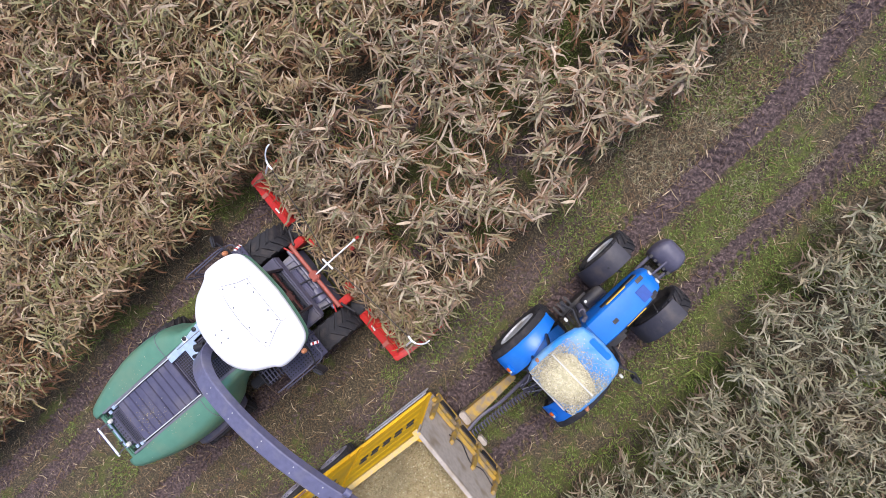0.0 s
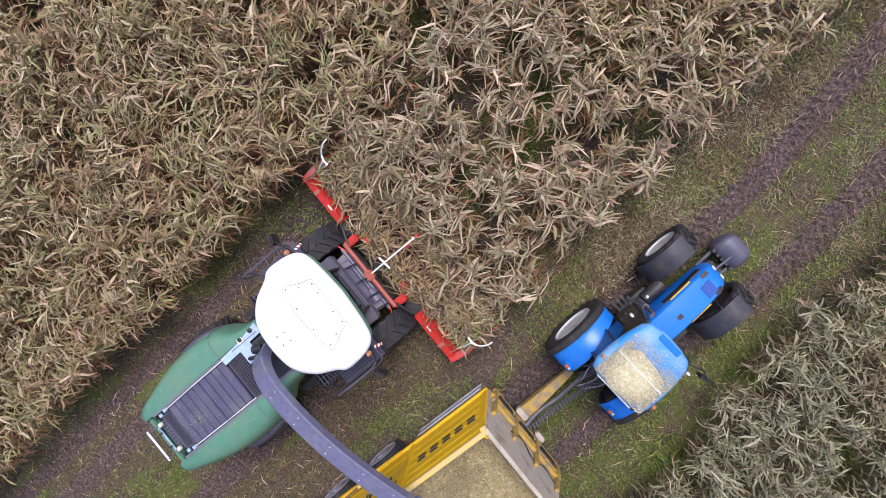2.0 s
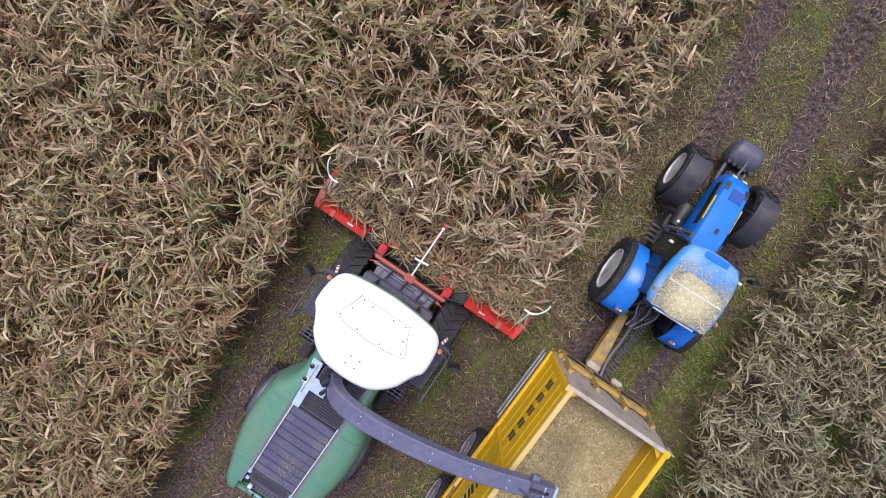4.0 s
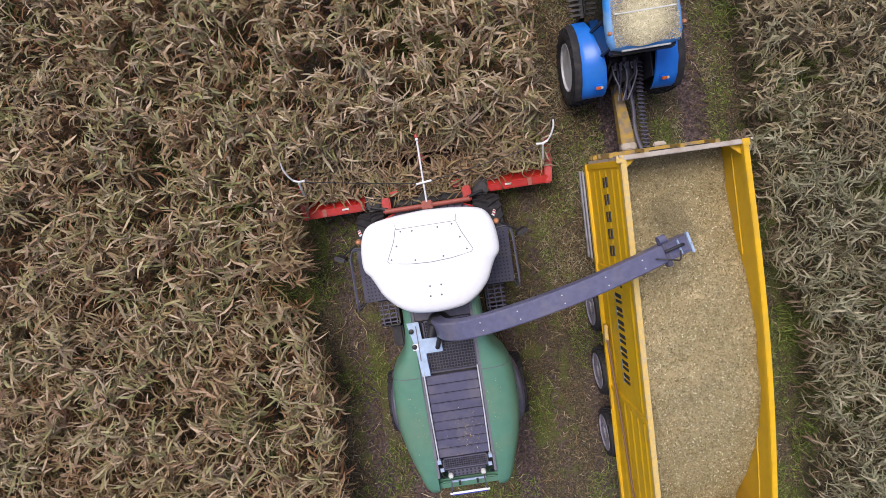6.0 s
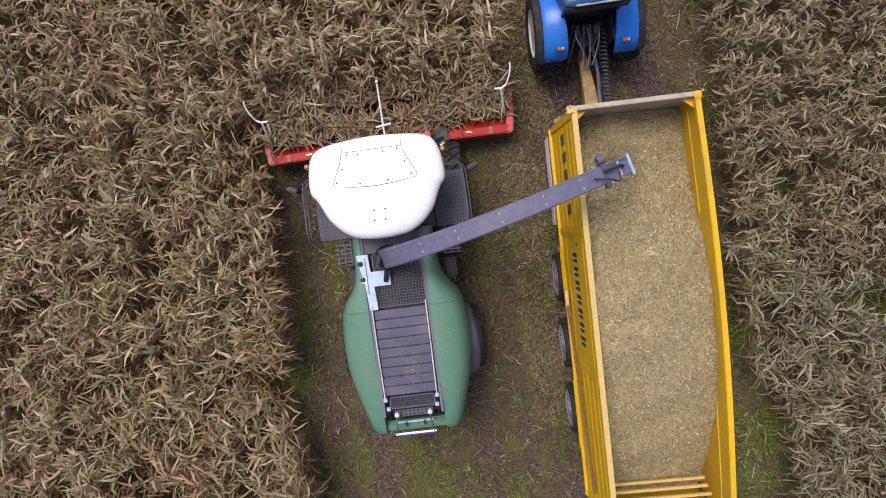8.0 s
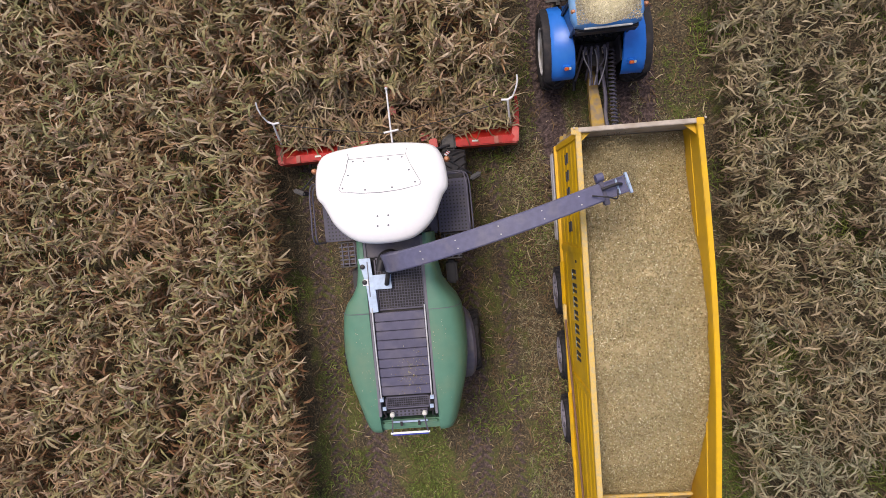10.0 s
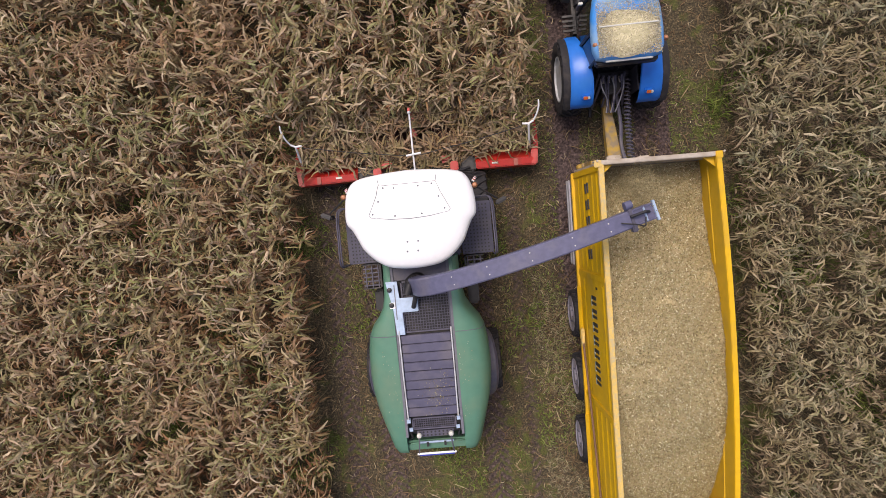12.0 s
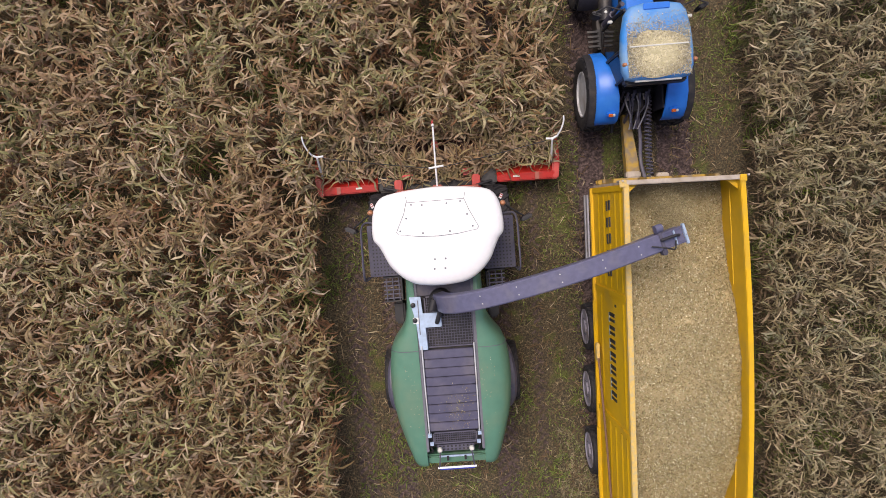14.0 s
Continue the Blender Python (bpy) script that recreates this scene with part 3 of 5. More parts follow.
litter("maize_stubble", "short cut maize stubble in rows", STRAW, x, y, np.zeros(len(x)), RNG.uniform(0.08, 0.16, len(x)), np.full(len(x), 0.026), RNG.uniform(1.1, 1.6, len(x)), np.zeros(len(x)))
# weeds under the standing crop, where it is thin
x, y = strewn(210000, -12.0, 14.0, -12.5, 36)
w = np.sin(x * 1.7 + 2 * np.sin(y * 0.9)) + np.sin(y * 2.1 + 1.7 * np.sin(x * 1.1)) + 0.25 * np.sin(x * 4.3 + y * 2.1)
inside = (x > -3.2) & (x < 3.0)
ok = (w > 0.85) & (inside | (x < -3.2) | (x > crop_edge(y))) & ~(inside & (y < 2))
x, y, inside = x[ok], y[ok], inside[ok]
litter("weeds", "green weeds growing between the maize rows", GRASS, x, y, np.zeros(len(x)), np.where(inside, 0.5, 1.0) * RNG.uniform(0.2, 0.5, len(x)), RNG.uniform(0.014, 0.034, len(x)), RNG.uniform(0.6, 1.4, len(x)),
       RNG.uniform(0.2, 1.5, len(x)))


# ---- wheels ----
def carcass(r, w, depth):
    """The body of a tyre about the x axis."""
    h = w / 2
    return Geo().lathe([(-h * 0.62, r * 0.56), (-h * 0.9, r * 0.66), (-h, r * 0.80), (-h * 0.88, r * 0.93), (-h * 0.5, r - depth), (0, r - depth * 0.8), (h * 0.5, r - depth), (h * 0.88, r * 0.93), (h, r * 0.80),
                        (h * 0.9, r * 0.66), (h * 0.62, r * 0.56)], 40)


def tyre_lug(r, w, side):
    """One slanting lug on a side of the tread."""
    h = w / 2
    v, f = [], []
    for s, da, rr in ((0.02, 0.0, r), (0.5, -0.16, r), (0.97, -0.32, r * 0.955)):
        for q in (da - 0.045, da + 0.045):
            v += [(side * s * h, rr * math.cos(q), rr * math.sin(q)), (side * s * h, rr * 0.9 * math.cos(q), rr * 0.9 * math.sin(q))]
    for i in range(2):
        a, b, c, d = 4 * i, 4 * i + 2, 4 * i + 4, 4 * i + 6
        f += [(a, b, d, c), (a, c, c + 1, a + 1), (b, b + 1, d + 1, d)]
    return Geo().add(v, f + [(0, 1, 3, 2), (8, 10, 11, 9)])


LUG_MESHES = {}


def wheel(parent, x, y, r, w, rim_material, lugs, rim_label, depth=0.05, dish=0.35, big=1.0):
    """A wheel at its axle height: tyre and dished rim with nuts; it rolls."""
    side = -1 if x < 0 else 1
    hub = part("wheel", Geo().lathe([(-w * 0.2, r * 0.16), (-w * 0.2, r * 0.2), (w * 0.2, r * 0.2), (w * 0.2, r * 0.16)], 16), BLACK, parent, at=pose(x, y, r))
    part("tyre", carcass(r, w, depth), RUBBER, hub, "muddy black rubber tyre")
    for way in (-1, 1):
        key = (r, w, way)
        if key not in LUG_MESHES:
            LUG_MESHES[key] = mesh_of("tyre_lug", tyre_lug(r, w, way), RUBBER)
        for k in range(lugs):
            lug = new("tyre_lug", LUG_MESHES[key])
            lug.parent = hub
            lug.matrix_basis = pose(0, 0, 0, 360 * (k + (0.5 if way > 0 else 0)) / lugs)
    s = side * w / 2
    k = r * big
    g = Geo().lathe([(s * 0.70, k * 0.60), (s * (0.86 + 0.7 * (big - 1)), k * 0.60), (s * (0.86 + 0.7 * (big - 1)), k * 0.565), (s * max(0.5, dish - 0.05), k * 0.53), (s * dish, k * 0.47), (s * dish, k * 0.24), (s * (dish + 0.15), k * 0.2), (s * (dish + 0.15), k * 0.02)], 36)
    part("rim", g, rim_material, hub, rim_label)
    for k in range(8):
        q = math.pi * k / 4
        n = Geo().lathe([(s * dish * 0.9, r * 0.03), (s * (dish + 0.1), r * 0.03)], 6)
        part("wheel_nut", n, GREY, hub, at=pose(0, r * 0.34 * math.cos(q), r * 0.34 * math.sin(q)))
    WHEELS.append((hub, x, y, r))
    return hub


def arc_cover(r0, r1, a0, a1, x0, x1, n=14, lip=0.0):
    """A mudguard about the x axis from angle a0 to a1 (degrees from straight ahead, up over the wheel)."""
    rings = []
    for k in range(n + 1):
        q = radians(a0 + (a1 - a0) * k / n)
        c, s = math.cos(q), math.sin(q)
        rings.append([(x0, r0 * c, r0 * s), (x1, r0 * c, r0 * s), (x1, (r1 + lip) * c, (r1 + lip) * s), (0.5 * (x0 + x1), (r1 + 0.015) * c, (r1 + 0.015) * s), (x0, r1 * c, r1 * s)])
    return Geo().loft(rings)


def smooth_line(points, n=8):
    """Catmull-Rom through the points."""
    p = [Vector(q) for q in points]
    p = [2 * p[0] - p[1]] + p + [2 * p[-1] - p[-2]]
    out = []
    for i in range(1, len(p) - 2):
        for k in range(n):
            t = k / n
            a, b, c, d = p[i - 1], p[i], p[i + 1], p[i + 2]
            out.append(0.5 * (2 * b + (c - a) * t + (2 * a - 5 * b + 4 * c - d) * t * t + (3 * b - a - 3 * c + d) * t ** 3))
    out.append(p[-2])
    return out


# ---- forage harvester ----
def make_harvester():
    h = thing("forage_harvester", "green forage harvester with a white cab roof driving through the maize", "harvester")
    # chassis and axles
    part("chassis", Geo().box(-0.55, 0.55, -4.4, 1.0, 0.75, 1.35).box(-1.3, 1.3, 0.5, 0.7, 0.8, 1.0).box(-1.2, 1.2, -3.5, -3.3, 0.7, 0.9), BLACK, h, bevel=0.02)
    part("engine_core", box(-0.8, 0.8, -4.5, -0.45, 1.2, 2.55), BLACK, h, bevel=0.03)
    for s in (-1, 1):
        wheel(h, s * 1.38, 0.6, 0.9, 0.68, RIM_GREY, 20, "grey dished steel rim", 0.06)
        wheel(h, s * 1.40, -3.3, 0.78, 0.56, RIM_GREY, 20, "grey dished steel rim", 0.05)
    # roof
    half = [(0.0, 1.43), (0.5, 1.40), (0.95, 1.34), (1.16, 1.24), (1.28, 1.02), (1.33, 0.70), (1.32, 0.45), (1.22, 0.31), (1.13, 0.13), (1.02, -0.10), (0.80, -0.34), (0.55, -0.49), (0.28, -0.545)]
    outline = half + [(0.0, -0.56)] + [(-x, y) for x, y in half[:0:-1]]
    outline = [(x * 1.025, 0.43 + (y - 0.43) * 1.03) for x, y in outline]
    outline = [(p.x, p.y) for p in smooth_line([(x, y, 0) for x, y in outline + outline[:1]], 3)][:-1]
    rings = []
    for k, z in ((0.93, 3.50), (0.985, 3.53), (1.0, 3.60), (0.995, 3.66), (0.96, 3.73), (0.90, 3.775), (0.78, 3.81), (0.5, 3.845), (0.2, 3.855)):
        rings.append([(x * k, 0.45 + (y - 0.45) * k, z) for x, y in outline])
    roof = part("cab_roof", Geo().loft(rings), WHITE, h, "glossy white moulded cab roof")

    def roof_z(x, y):
        r = max(abs(x) / 1.3, abs(y - 0.45) / 1.0)
        return 3.858 - 0.085 * r ** 2.2

    hatch = [(-0.60, 1.17), (0.58, 1.17), (0.66, 0.95), (0.84, 0.58), (0.80, 0.53), (0.4, 0.47), (0, 0.45), (-0.4, 0.47), (-0.80, 0.53), (-0.84, 0.58), (-0.66, 0.95), (-0.60, 1.17)]
    fine = []
    for (xa, ya), (xb, yb) in zip(hatch, hatch[1:]):
        fine += [(xa + (xb - xa) * k / 4, ya + (yb - ya) * k / 4) for k in range(4)]
    part("hatch_seam", tube([(x, y, roof_z(x, y) + 0.003) for x, y in fine + fine[:1]], 0.0065, 5), SEAM, roof)
    for s in (-1, 1):
        part("visor_seam", tube([(s * 0.58, 1.17, roof_z(0.58, 1.17) + 0.002), (s * 0.60, 1.27, 3.795), (s * 0.63, 1.36, 3.73)], 0.006, 5), SEAM, roof)
    for x, y in ((-0.5, 1.12), (-0.28, 1.1), (0.22, 1.1), (0.5, 1.12), (-0.62, 0.85), (0.62, 0.85), (-0.76, 0.6), (-0.3, 0.53), (0.25, 0.53), (0.72, 0.6), (-0.1, -0.02), (0.12, -0.02), (-0.12, -0.22), (0.1, -0.22)):
        part("bolt", Geo().lathe([(0, 0.02), (0.012, 0.02), (0.014, 0.004)], 8, "z"), SEAM, roof, at=pose(x, y, roof_z(x, y) - 0.004))
    # cab
    cabin = [(-0.78, -0.38), (0.78, -0.38), (0.92, 0.2), (0.92, 0.75), (0.6, 1.12), (-0.6, 1.12), (-0.92, 0.75), (-0.92, 0.2)]
    part("cab_glass", Geo().loft([[(x * 0.94, 0.3 + (y - 0.3) * 0.94, 1.9) for x, y in cabin], [(x, y, 2.6) for x, y in cabin], [(x, y, 3.52) for x, y in cabin]]), GLASS, h, "dark tinted cab windows")
    for x, y in ((-0.92, 0.2), (0.92, 0.2), (-0.6, 1.12), (0.6, 1.12), (-0.78, -0.38), (0.78, -0.38)):
        part("cab_pillar", tube([(x * 0.96, y, 1.9), (x * 1.01, y, 2.6), (x * 1.01, y, 3.52)], 0.035), BLACK, h)
    part("cab_floor", box(-0.95, 0.95, -0.5, 1.15, 1.62, 1.92), GREY, h, bevel=0.04)
    # green valance under the front of the roof
    front = [(x, y) for x, y in outline if y > 0.95]
    front.sort()
    rings = [[(x * 0.97, y - 0.04, 3.52), (x * 0.97, y - 0.03, 3.33), (x * 0.94, y - 0.10, 3.31), (x * 0.94, y - 0.12, 3.52)] for x, y in front]
    part("roof_valance", Geo().loft(rings), GREEN, h, "green panel under the front edge of the roof")
    # beacons, mirrors, marker boards
    for s in (-1, 1):
        b = part("beacon", Geo().lathe([(0, 0.05), (0.02, 0.06), (0.10, 0.055), (0.14, 0.03), (0.145, 0.005)], 14, "z"), DULL_ORANGE, h, "faded orange rotating beacon", at=pose(s * 1.38, 1.02, 3.5))
        part("beacon_foot", box(-0.05, 0.05, -0.05, 0.05, -0.06, 0.0), BLACK, b)
        part("mirror_arm", tube([(s * 1.2, 1.05, 3.4), (s * 1.45, 0.98, 3.25), (s * 1.85, 0.72, 2.95)], 0.02), BLACK, h)
        part("mirror", box(-0.13, 0.13, -0.05, 0.05, -0.24, 0.2), BLACK, h, "dark mirror housing", 0.03, at=pose(s * 1.93, 0.67, 2.8, 0, 0, s * 25))
        mb = part("marker_board", box(-0.03, 0.03, -0.012, 0.012, -0.12, 0.12), WHITE, h, "white board with red stripes", at=pose(s * 1.38, 1.17, 3.2, 25, 0, s * -35))
        for k in (-1, 1):
            part("red_stripe", box(-0.031, 0.031, -0.014, 0.014, k * 0.065 - 0.025, k * 0.065 + 0.025), RED, mb)
        # platforms with drilled plates, rails and steps
        p = part("platform", box(min(s * 0.98, s * 1.72), max(s * 0.98, s * 1.72), -0.5, 0.72, 1.93, 1.99), PLATE, h, "dark grey drilled access platform", 0.01)
        hole = None
        for i in range(8):
            for j in range(14):
                m = pose(s * (1.05 + 0.08 * i), -0.44 + 0.083 * j, 1.99)
                if hole is None:
                    hole = part("drilled_hole", Geo().lathe([(0, 0.021), (0.004, 0.021), (0.004, 0.004)], 8, "z"), BLACK, p, at=m)
                else:
                    same(hole, p, m)
        for dx, dz in ((0.0, 2.95), (0.06, 2.5)):
            part("handrail", tube(smooth_line([(s * (1.08 + dx), 0.76, 2.0), (s * (1.10 + dx), 0.80, dz - 0.1), (s * (1.4 + dx), 0.80, dz), (s * (1.68 + dx), 0.74, dz), (s * (1.72 + dx), 0.1, dz), (s * (1.72 + dx), -0.45, dz - 0.05), (s * (1.70 + dx), -0.5, 2.0)], 5), 0.018), GREY, h, "thin grey tubular handrail")
        st = part("step_frame", Geo().box(min(s * 1.0, s * 1.45), max(s * 1.0, s * 1.45), -0.56, -0.53, 1.3, 1.9).box(min(s * 1.0, s * 1.45), max(s * 1.0, s * 1.45), -1.13, -1.10, 1.3, 1.9).box(min(s * 1.0, s * 1.04), max(s * 1.0, s * 1.04), -1.13, -0.53, 1.3, 1.9), BLACK, h, "black step grid")
        for k in range(5):
            part("step_bar", box(min(s * 1.0, s * 1.45), max(s * 1.0, s * 1.45), -0.015, 0.015, -0.02, 0.02), GREY, st, at=pose(0, -0.65 - 0.1 * k, 1.82))
        for k in range(3):
            part("step_bar", box(-0.012, 0.012, -1.1, -0.56, -0.02, 0.02), GREY, st, at=pose(s * (1.08 + 0.15 * k), 0, 1.85))
        part("tool_box", box(min(s * 1.02, s * 1.28), max(s * 1.02, s * 1.28), -1.75, -1.2, 0.9, 1.5), BLACK, h, "dark side box", 0.05)
        # green side shell, lofted from front to back
        st = [(-0.45, 0.86, 2.90), (-0.8, 0.87, 2.92), (-1.2, 0.89, 2.93), (-1.5, 0.95, 2.93), (-1.72, 1.08, 2.93), (-1.92, 1.24, 2.93), (-2.15, 1.34, 2.93), (-2.5, 1.39, 2.92), (-3.0, 1.41, 2.91), (-3.4, 1.38, 2.90), (-3.8, 1.31, 2.88), (-4.2, 1.20, 2.85),
              (-4.55, 1.10, 2.80), (-4.75, 1.04, 2.75), (-4.87, 0.98, 2.68), (-4.92, 0.89, 2.55)]
        rings = []
        for y, o, z in st:
            i = 0.66
            d = o - i
            prof = [(i, z - 0.35), (i, z), (i + 0.35 * d, z + 0.012), (i + 0.62 * d, z - 0.03), (i + 0.82 * d, z - 0.14), (i + 0.95 * d, z - 0.36), (o, z - 0.7), (o - 0.01, z - 1.1), (o - 0.08, z - 1.35), (i, z - 1.35)]
            rings.append([(s * a, y, b) for a, b in prof])
        shell = part("side_panel", Geo().loft(rings), GREEN, h, "rounded green side panel")
        part("panel_seam", tube([(s * (0.66 + (1.335 - 0.66) * a), -2.12, 2.935 - b) for a, b in ((0, -0.004), (0.35, -0.018), (0.62, 0.03), (0.82, 0.135), (0.96, 0.36), (1.005, 0.7))], 0.008, 5), SEAM, shell)
        rings = []
        for k in range(15):
            q, o = radians(12 + 156 * k / 14), 1.36 + 0.21 * math.sin(math.pi * k / 14) ** 0.7
            c, e = math.cos(q), math.sin(q)
            rings.append([(s * x, -3.3 + r * c, 0.78 + r * e) for x, r in ((1.1, 0.84), (o, 0.82), (o + 0.02, 0.85), (o - 0.04, 0.92), (1.1, 0.95))])
        part("fender_flare", Geo().loft(rings), GREY, h, "grey curved rear mudguard flare")
        part("front_fender", arc_cover(0.96, 0.99, 88, 165, s * 1.05, s * 1.6, 12).moved(pose(0, 0.6, 0.9)), BLACK, h)
    # deck between the shells
    part("deck_side_strip", Geo().box(-0.66, -0.60, -4.45, -0.5, 2.6, 2.90).box(0.60, 0.66, -4.45, -0.5, 2.6, 2.90), SEAM, h, bevel=0.008)
    for k in range(9):
        y1 = -2.13 - 0.207 * k
        part("deck_slat", box(-0.555, 0.555, y1 - 0.194, y1, 2.80, 2.90 + (0.012 if k == 4 else 0)), DECK, h, "dark grey pressed engine hood slat", 0.014)
    part("deck_underside", box(-0.6, 0.6, -4.0, -0.5, 2.5, 2.74), BLACK, h)
    for s in (-1, 1):
        part("deck_rail", tube([(s * 0.58, -2.0, 2.95), (s * 0.575, -3.0, 2.96), (s * 0.56, -4.02, 2.95)], 0.016), RIM_WHITE, h, "white tubular rail")
        part("rail_foot", box(-0.04, 0.04, -0.04, 0.04, -0.07, 0.02), SILVER, h, at=pose(s * 0.56, -4.06, 2.93))
        part("corner_plate", box(-0.04, 0.04, -0.04, 0.04, -0.02, 0.012), SILVER, h, at=pose(s * 0.53, -4.28, 2.86))
    wire_screen(h, -0.46, 0.60, -2.08, -0.92, 2.84, 0.062)
    wire_screen(h, -0.5, 0.5, -4.30, -4.03, 2.82, 0.05)
    g = part("perforated_plate", box(-0.42, 0.42, -4.50, -4.35, 2.74, 2.78), GREY, h, "perforated grey plate", 0.006)
    for k in range(9):
        for j in range(2):
            part("drilled_hole", Geo().lathe([(0, 0.024), (0.003, 0.024), (0.003, 0.004)], 8, "z"), BLACK, g, at=pose(-0.36 + 0.09 * k, -4.46 + 0.07 * j, 2.781))
    part("rear_panel", Geo().box(-0.86, 0.86, -4.86, -4.64, 1.3, 2.62), GREEN, h, "green rear panel", 0.06)
    part("rear_cross_plate", box(-0.62, 0.62, -4.74, -4.66, 2.58, 2.68), GREEN, h, bevel=0.03)
    part("tail_strip", box(-0.40, 0.40, -4.66, -4.62, 2.70, 2.75), SILVER, h, bevel=0.01)
    for s in (-1, 1):
        part("tail_post", tube([(s * 0.36, -4.45, 2.95), (s * 0.37, -4.62, 2.93), (s * 0.40, -4.85, 2.86)], 0.016), GREY, h)
        part("lamp_cap", Geo().lathe([(0, 0.06), (0.05, 0.06), (0.08, 0.045), (0.09, 0.01)], 14, "z"), CLEAR, h, "white work lamp", at=pose(s * 0.36, -4.42, 2.86))
        part("hinge", box(-0.025, 0.025, -0.05, 0.05, -0.03, 0.03), BLACK, h, at=pose(s * 0.2, -4.68, 2.74))
        part("lamp_bracket", tube([(s * 0.56, -4.36, 2.82), (s * 0.52, -4.5, 2.74), (s * 0.6, -4.56, 2.66)], 0.022), BLACK, h)
    part("tail_bar", tube([(-0.44, -4.85, 2.86), (0.44, -4.85, 2.86)], 0.024), WHITE, h, "white and blue rear grab bar")
    part("tail_bar_shade", box(-0.40, 0.40, -4.91, -4.88, 2.79, 2.84), surface("blue_strip", (0.03, 0.05, 0.4), 0.4, bump=0), h)
    # sheet-metal service panel, cap and filler
    sp = part("service_panel", Geo().prism([(-0.78, -0.9), (-0.52, -0.9), (-0.50, -1.28), (-0.10, -1.28), (-0.10, -1.60), (-0.46, -1.60), (-0.44, -2.10), (-0.62, -2.10), (-0.66, -1.5)], 2.90, 2.95), SILVER, h, "bright galvanised service panel", 0.008)
    part("slot", box(-0.60, -0.58, -1.75, -0.98, 2.95, 2.955), SEAM, sp)
    for x, y in ((-0.70, -1.08), (-0.68, -1.42)):
        part("filler_cap", Geo().lathe([(0, 0.055), (0.03, 0.055), (0.04, 0.04), (0.04, 0.004)], 14, "z"), BLACK, sp, at=pose(x, y, 2.95))
    part("filler_bezel", box(-0.72, -0.60, -1.50, -1.36, 2.95, 2.962), WHITE, sp, bevel=0.01)
    part("cab_rear_panel", box(-0.62, 0.62, -0.90, -0.50, 2.6, 2.86), GREY, h, bevel=0.02)
    # feeder and lift frame in front
    part("feeder_house", Geo().loft([[(-0.75, 0.7, 0.8), (0.75, 0.7, 0.8), (0.75, 0.7, 1.62), (-0.75, 0.7, 1.62)], [(-0.85, 1.38, 0.55), (0.85, 1.38, 0.55), (0.85, 1.38, 1.25), (-0.85, 1.38, 1.25)]]), GREY, h, "dusty dark grey feeder housing", 0.03)
    part("feeder_cover", box(-0.45, 0.5, 0.85, 1.25, 1.42, 1.58), DECK, h, bevel=0.03)
    for x in (-0.55, -0.1, 0.35, 0.7):
        part("hydraulic_hose", tube(smooth_line([(x, 0.9, 1.6), (x + 0.06, 1.15, 1.66), (x + 0.12, 1.4, 1.4)], 5), 0.022), BLACK, h)
    for x in (-0.68, -0.25, 0.2, 0.62):
        part("feeder_rib", box(-0.03, 0.03, 0.0, 0.62, 0.0, 0.05), DECK, h, bevel=0.01, at=pose(x, 0.74, 1.61, -30))
    part("feeder_lever", tube([(-0.6, 1.0, 1.62), (-0.2, 1.05, 1.72), (0.3, 1.0, 1.66)], 0.025), RIM_GREY, h)
    part("gear_case", Geo().lathe([(-0.16, 0.14), (-0.16, 0.18), (0.16, 0.18), (0.16, 0.14)], 16).moved(pose(0.45, 1.2, 1.35)), DECK, h)
    part("lift_tube", tube([(-0.95, 1.3, 1.28), (0.95, 1.3, 1.28)], 0.05), DECK, h)
    # spout with its turret
    tp = part("spout_turret", Geo().lathe([(2.7, 0.26), (3.15, 0.26), (3.2, 0.22), (3.25, 0.1)], 20, "z").moved(pose(-0.08, -1.0, 0)), BLACK, h)
    part("spout_motor", Geo().lathe([(-0.12, 0.06), (-0.12, 0.09), (0.12, 0.09), (0.12, 0.06)], 14).moved(pose(-0.24, -1.05, 3.25, 0, 0, 70)), BLACK, tp)
    part("spout_ram", tube([(-0.2, -1.5, 2.98), (-0.1, -1.2, 3.2), (0.0, -1.0, 3.45)], 0.05), BLACK, tp)
    line = smooth_line([(-0.08, -1.0, 3.2), (0.06, -0.985, 3.6), (0.36, -0.935, 3.95), (0.88, -0.83, 4.22), (1.8, -0.62, 4.45), (2.8, -0.37, 4.55), (3.7, -0.12, 4.52), (4.30, 0.05, 4.44)], 6)
    rings = []
    for i, p in enumerate(line):
        d = (line[min(i + 1, len(line) - 1)] - line[max(i - 1, 0)]).normalized()
        side = Vector((-0.26, 0.966, 0)).normalized()
        side = (side - side.dot(d) * d).normalized()
        up = d.cross(side)
        if up.z < 0:
            up = -up
        w = 0.200 - 0.03 * i / len(line)
        t = 0.12
        rings.append([p + side * a * w + up * b * t for a, b in ((-1, -1), (1, -1), (1, 0.8), (0.86, 1), (-0.86, 1), (-1, 0.8))])
    spo = part("spout", Geo().loft(rings), SPOUT, h, "long grey-violet curved discharge spout")
    for k in (12, 17, 22, 27, 32, 37):
        p = line[k]
        for q in (-0.08, 0.08):
            part("rivet", Geo().lathe([(0, 0.014), (0.012, 0.012), (0.014, 0.002)], 8, "z"), CLEAR, spo, at=pose(p.x - 0.26 * q, p.y + 0.966 * q, p.z + 0.12))
    # flap at the tip
    fm = pose(4.30, 0.05, 4.46, 0, 8, 15)
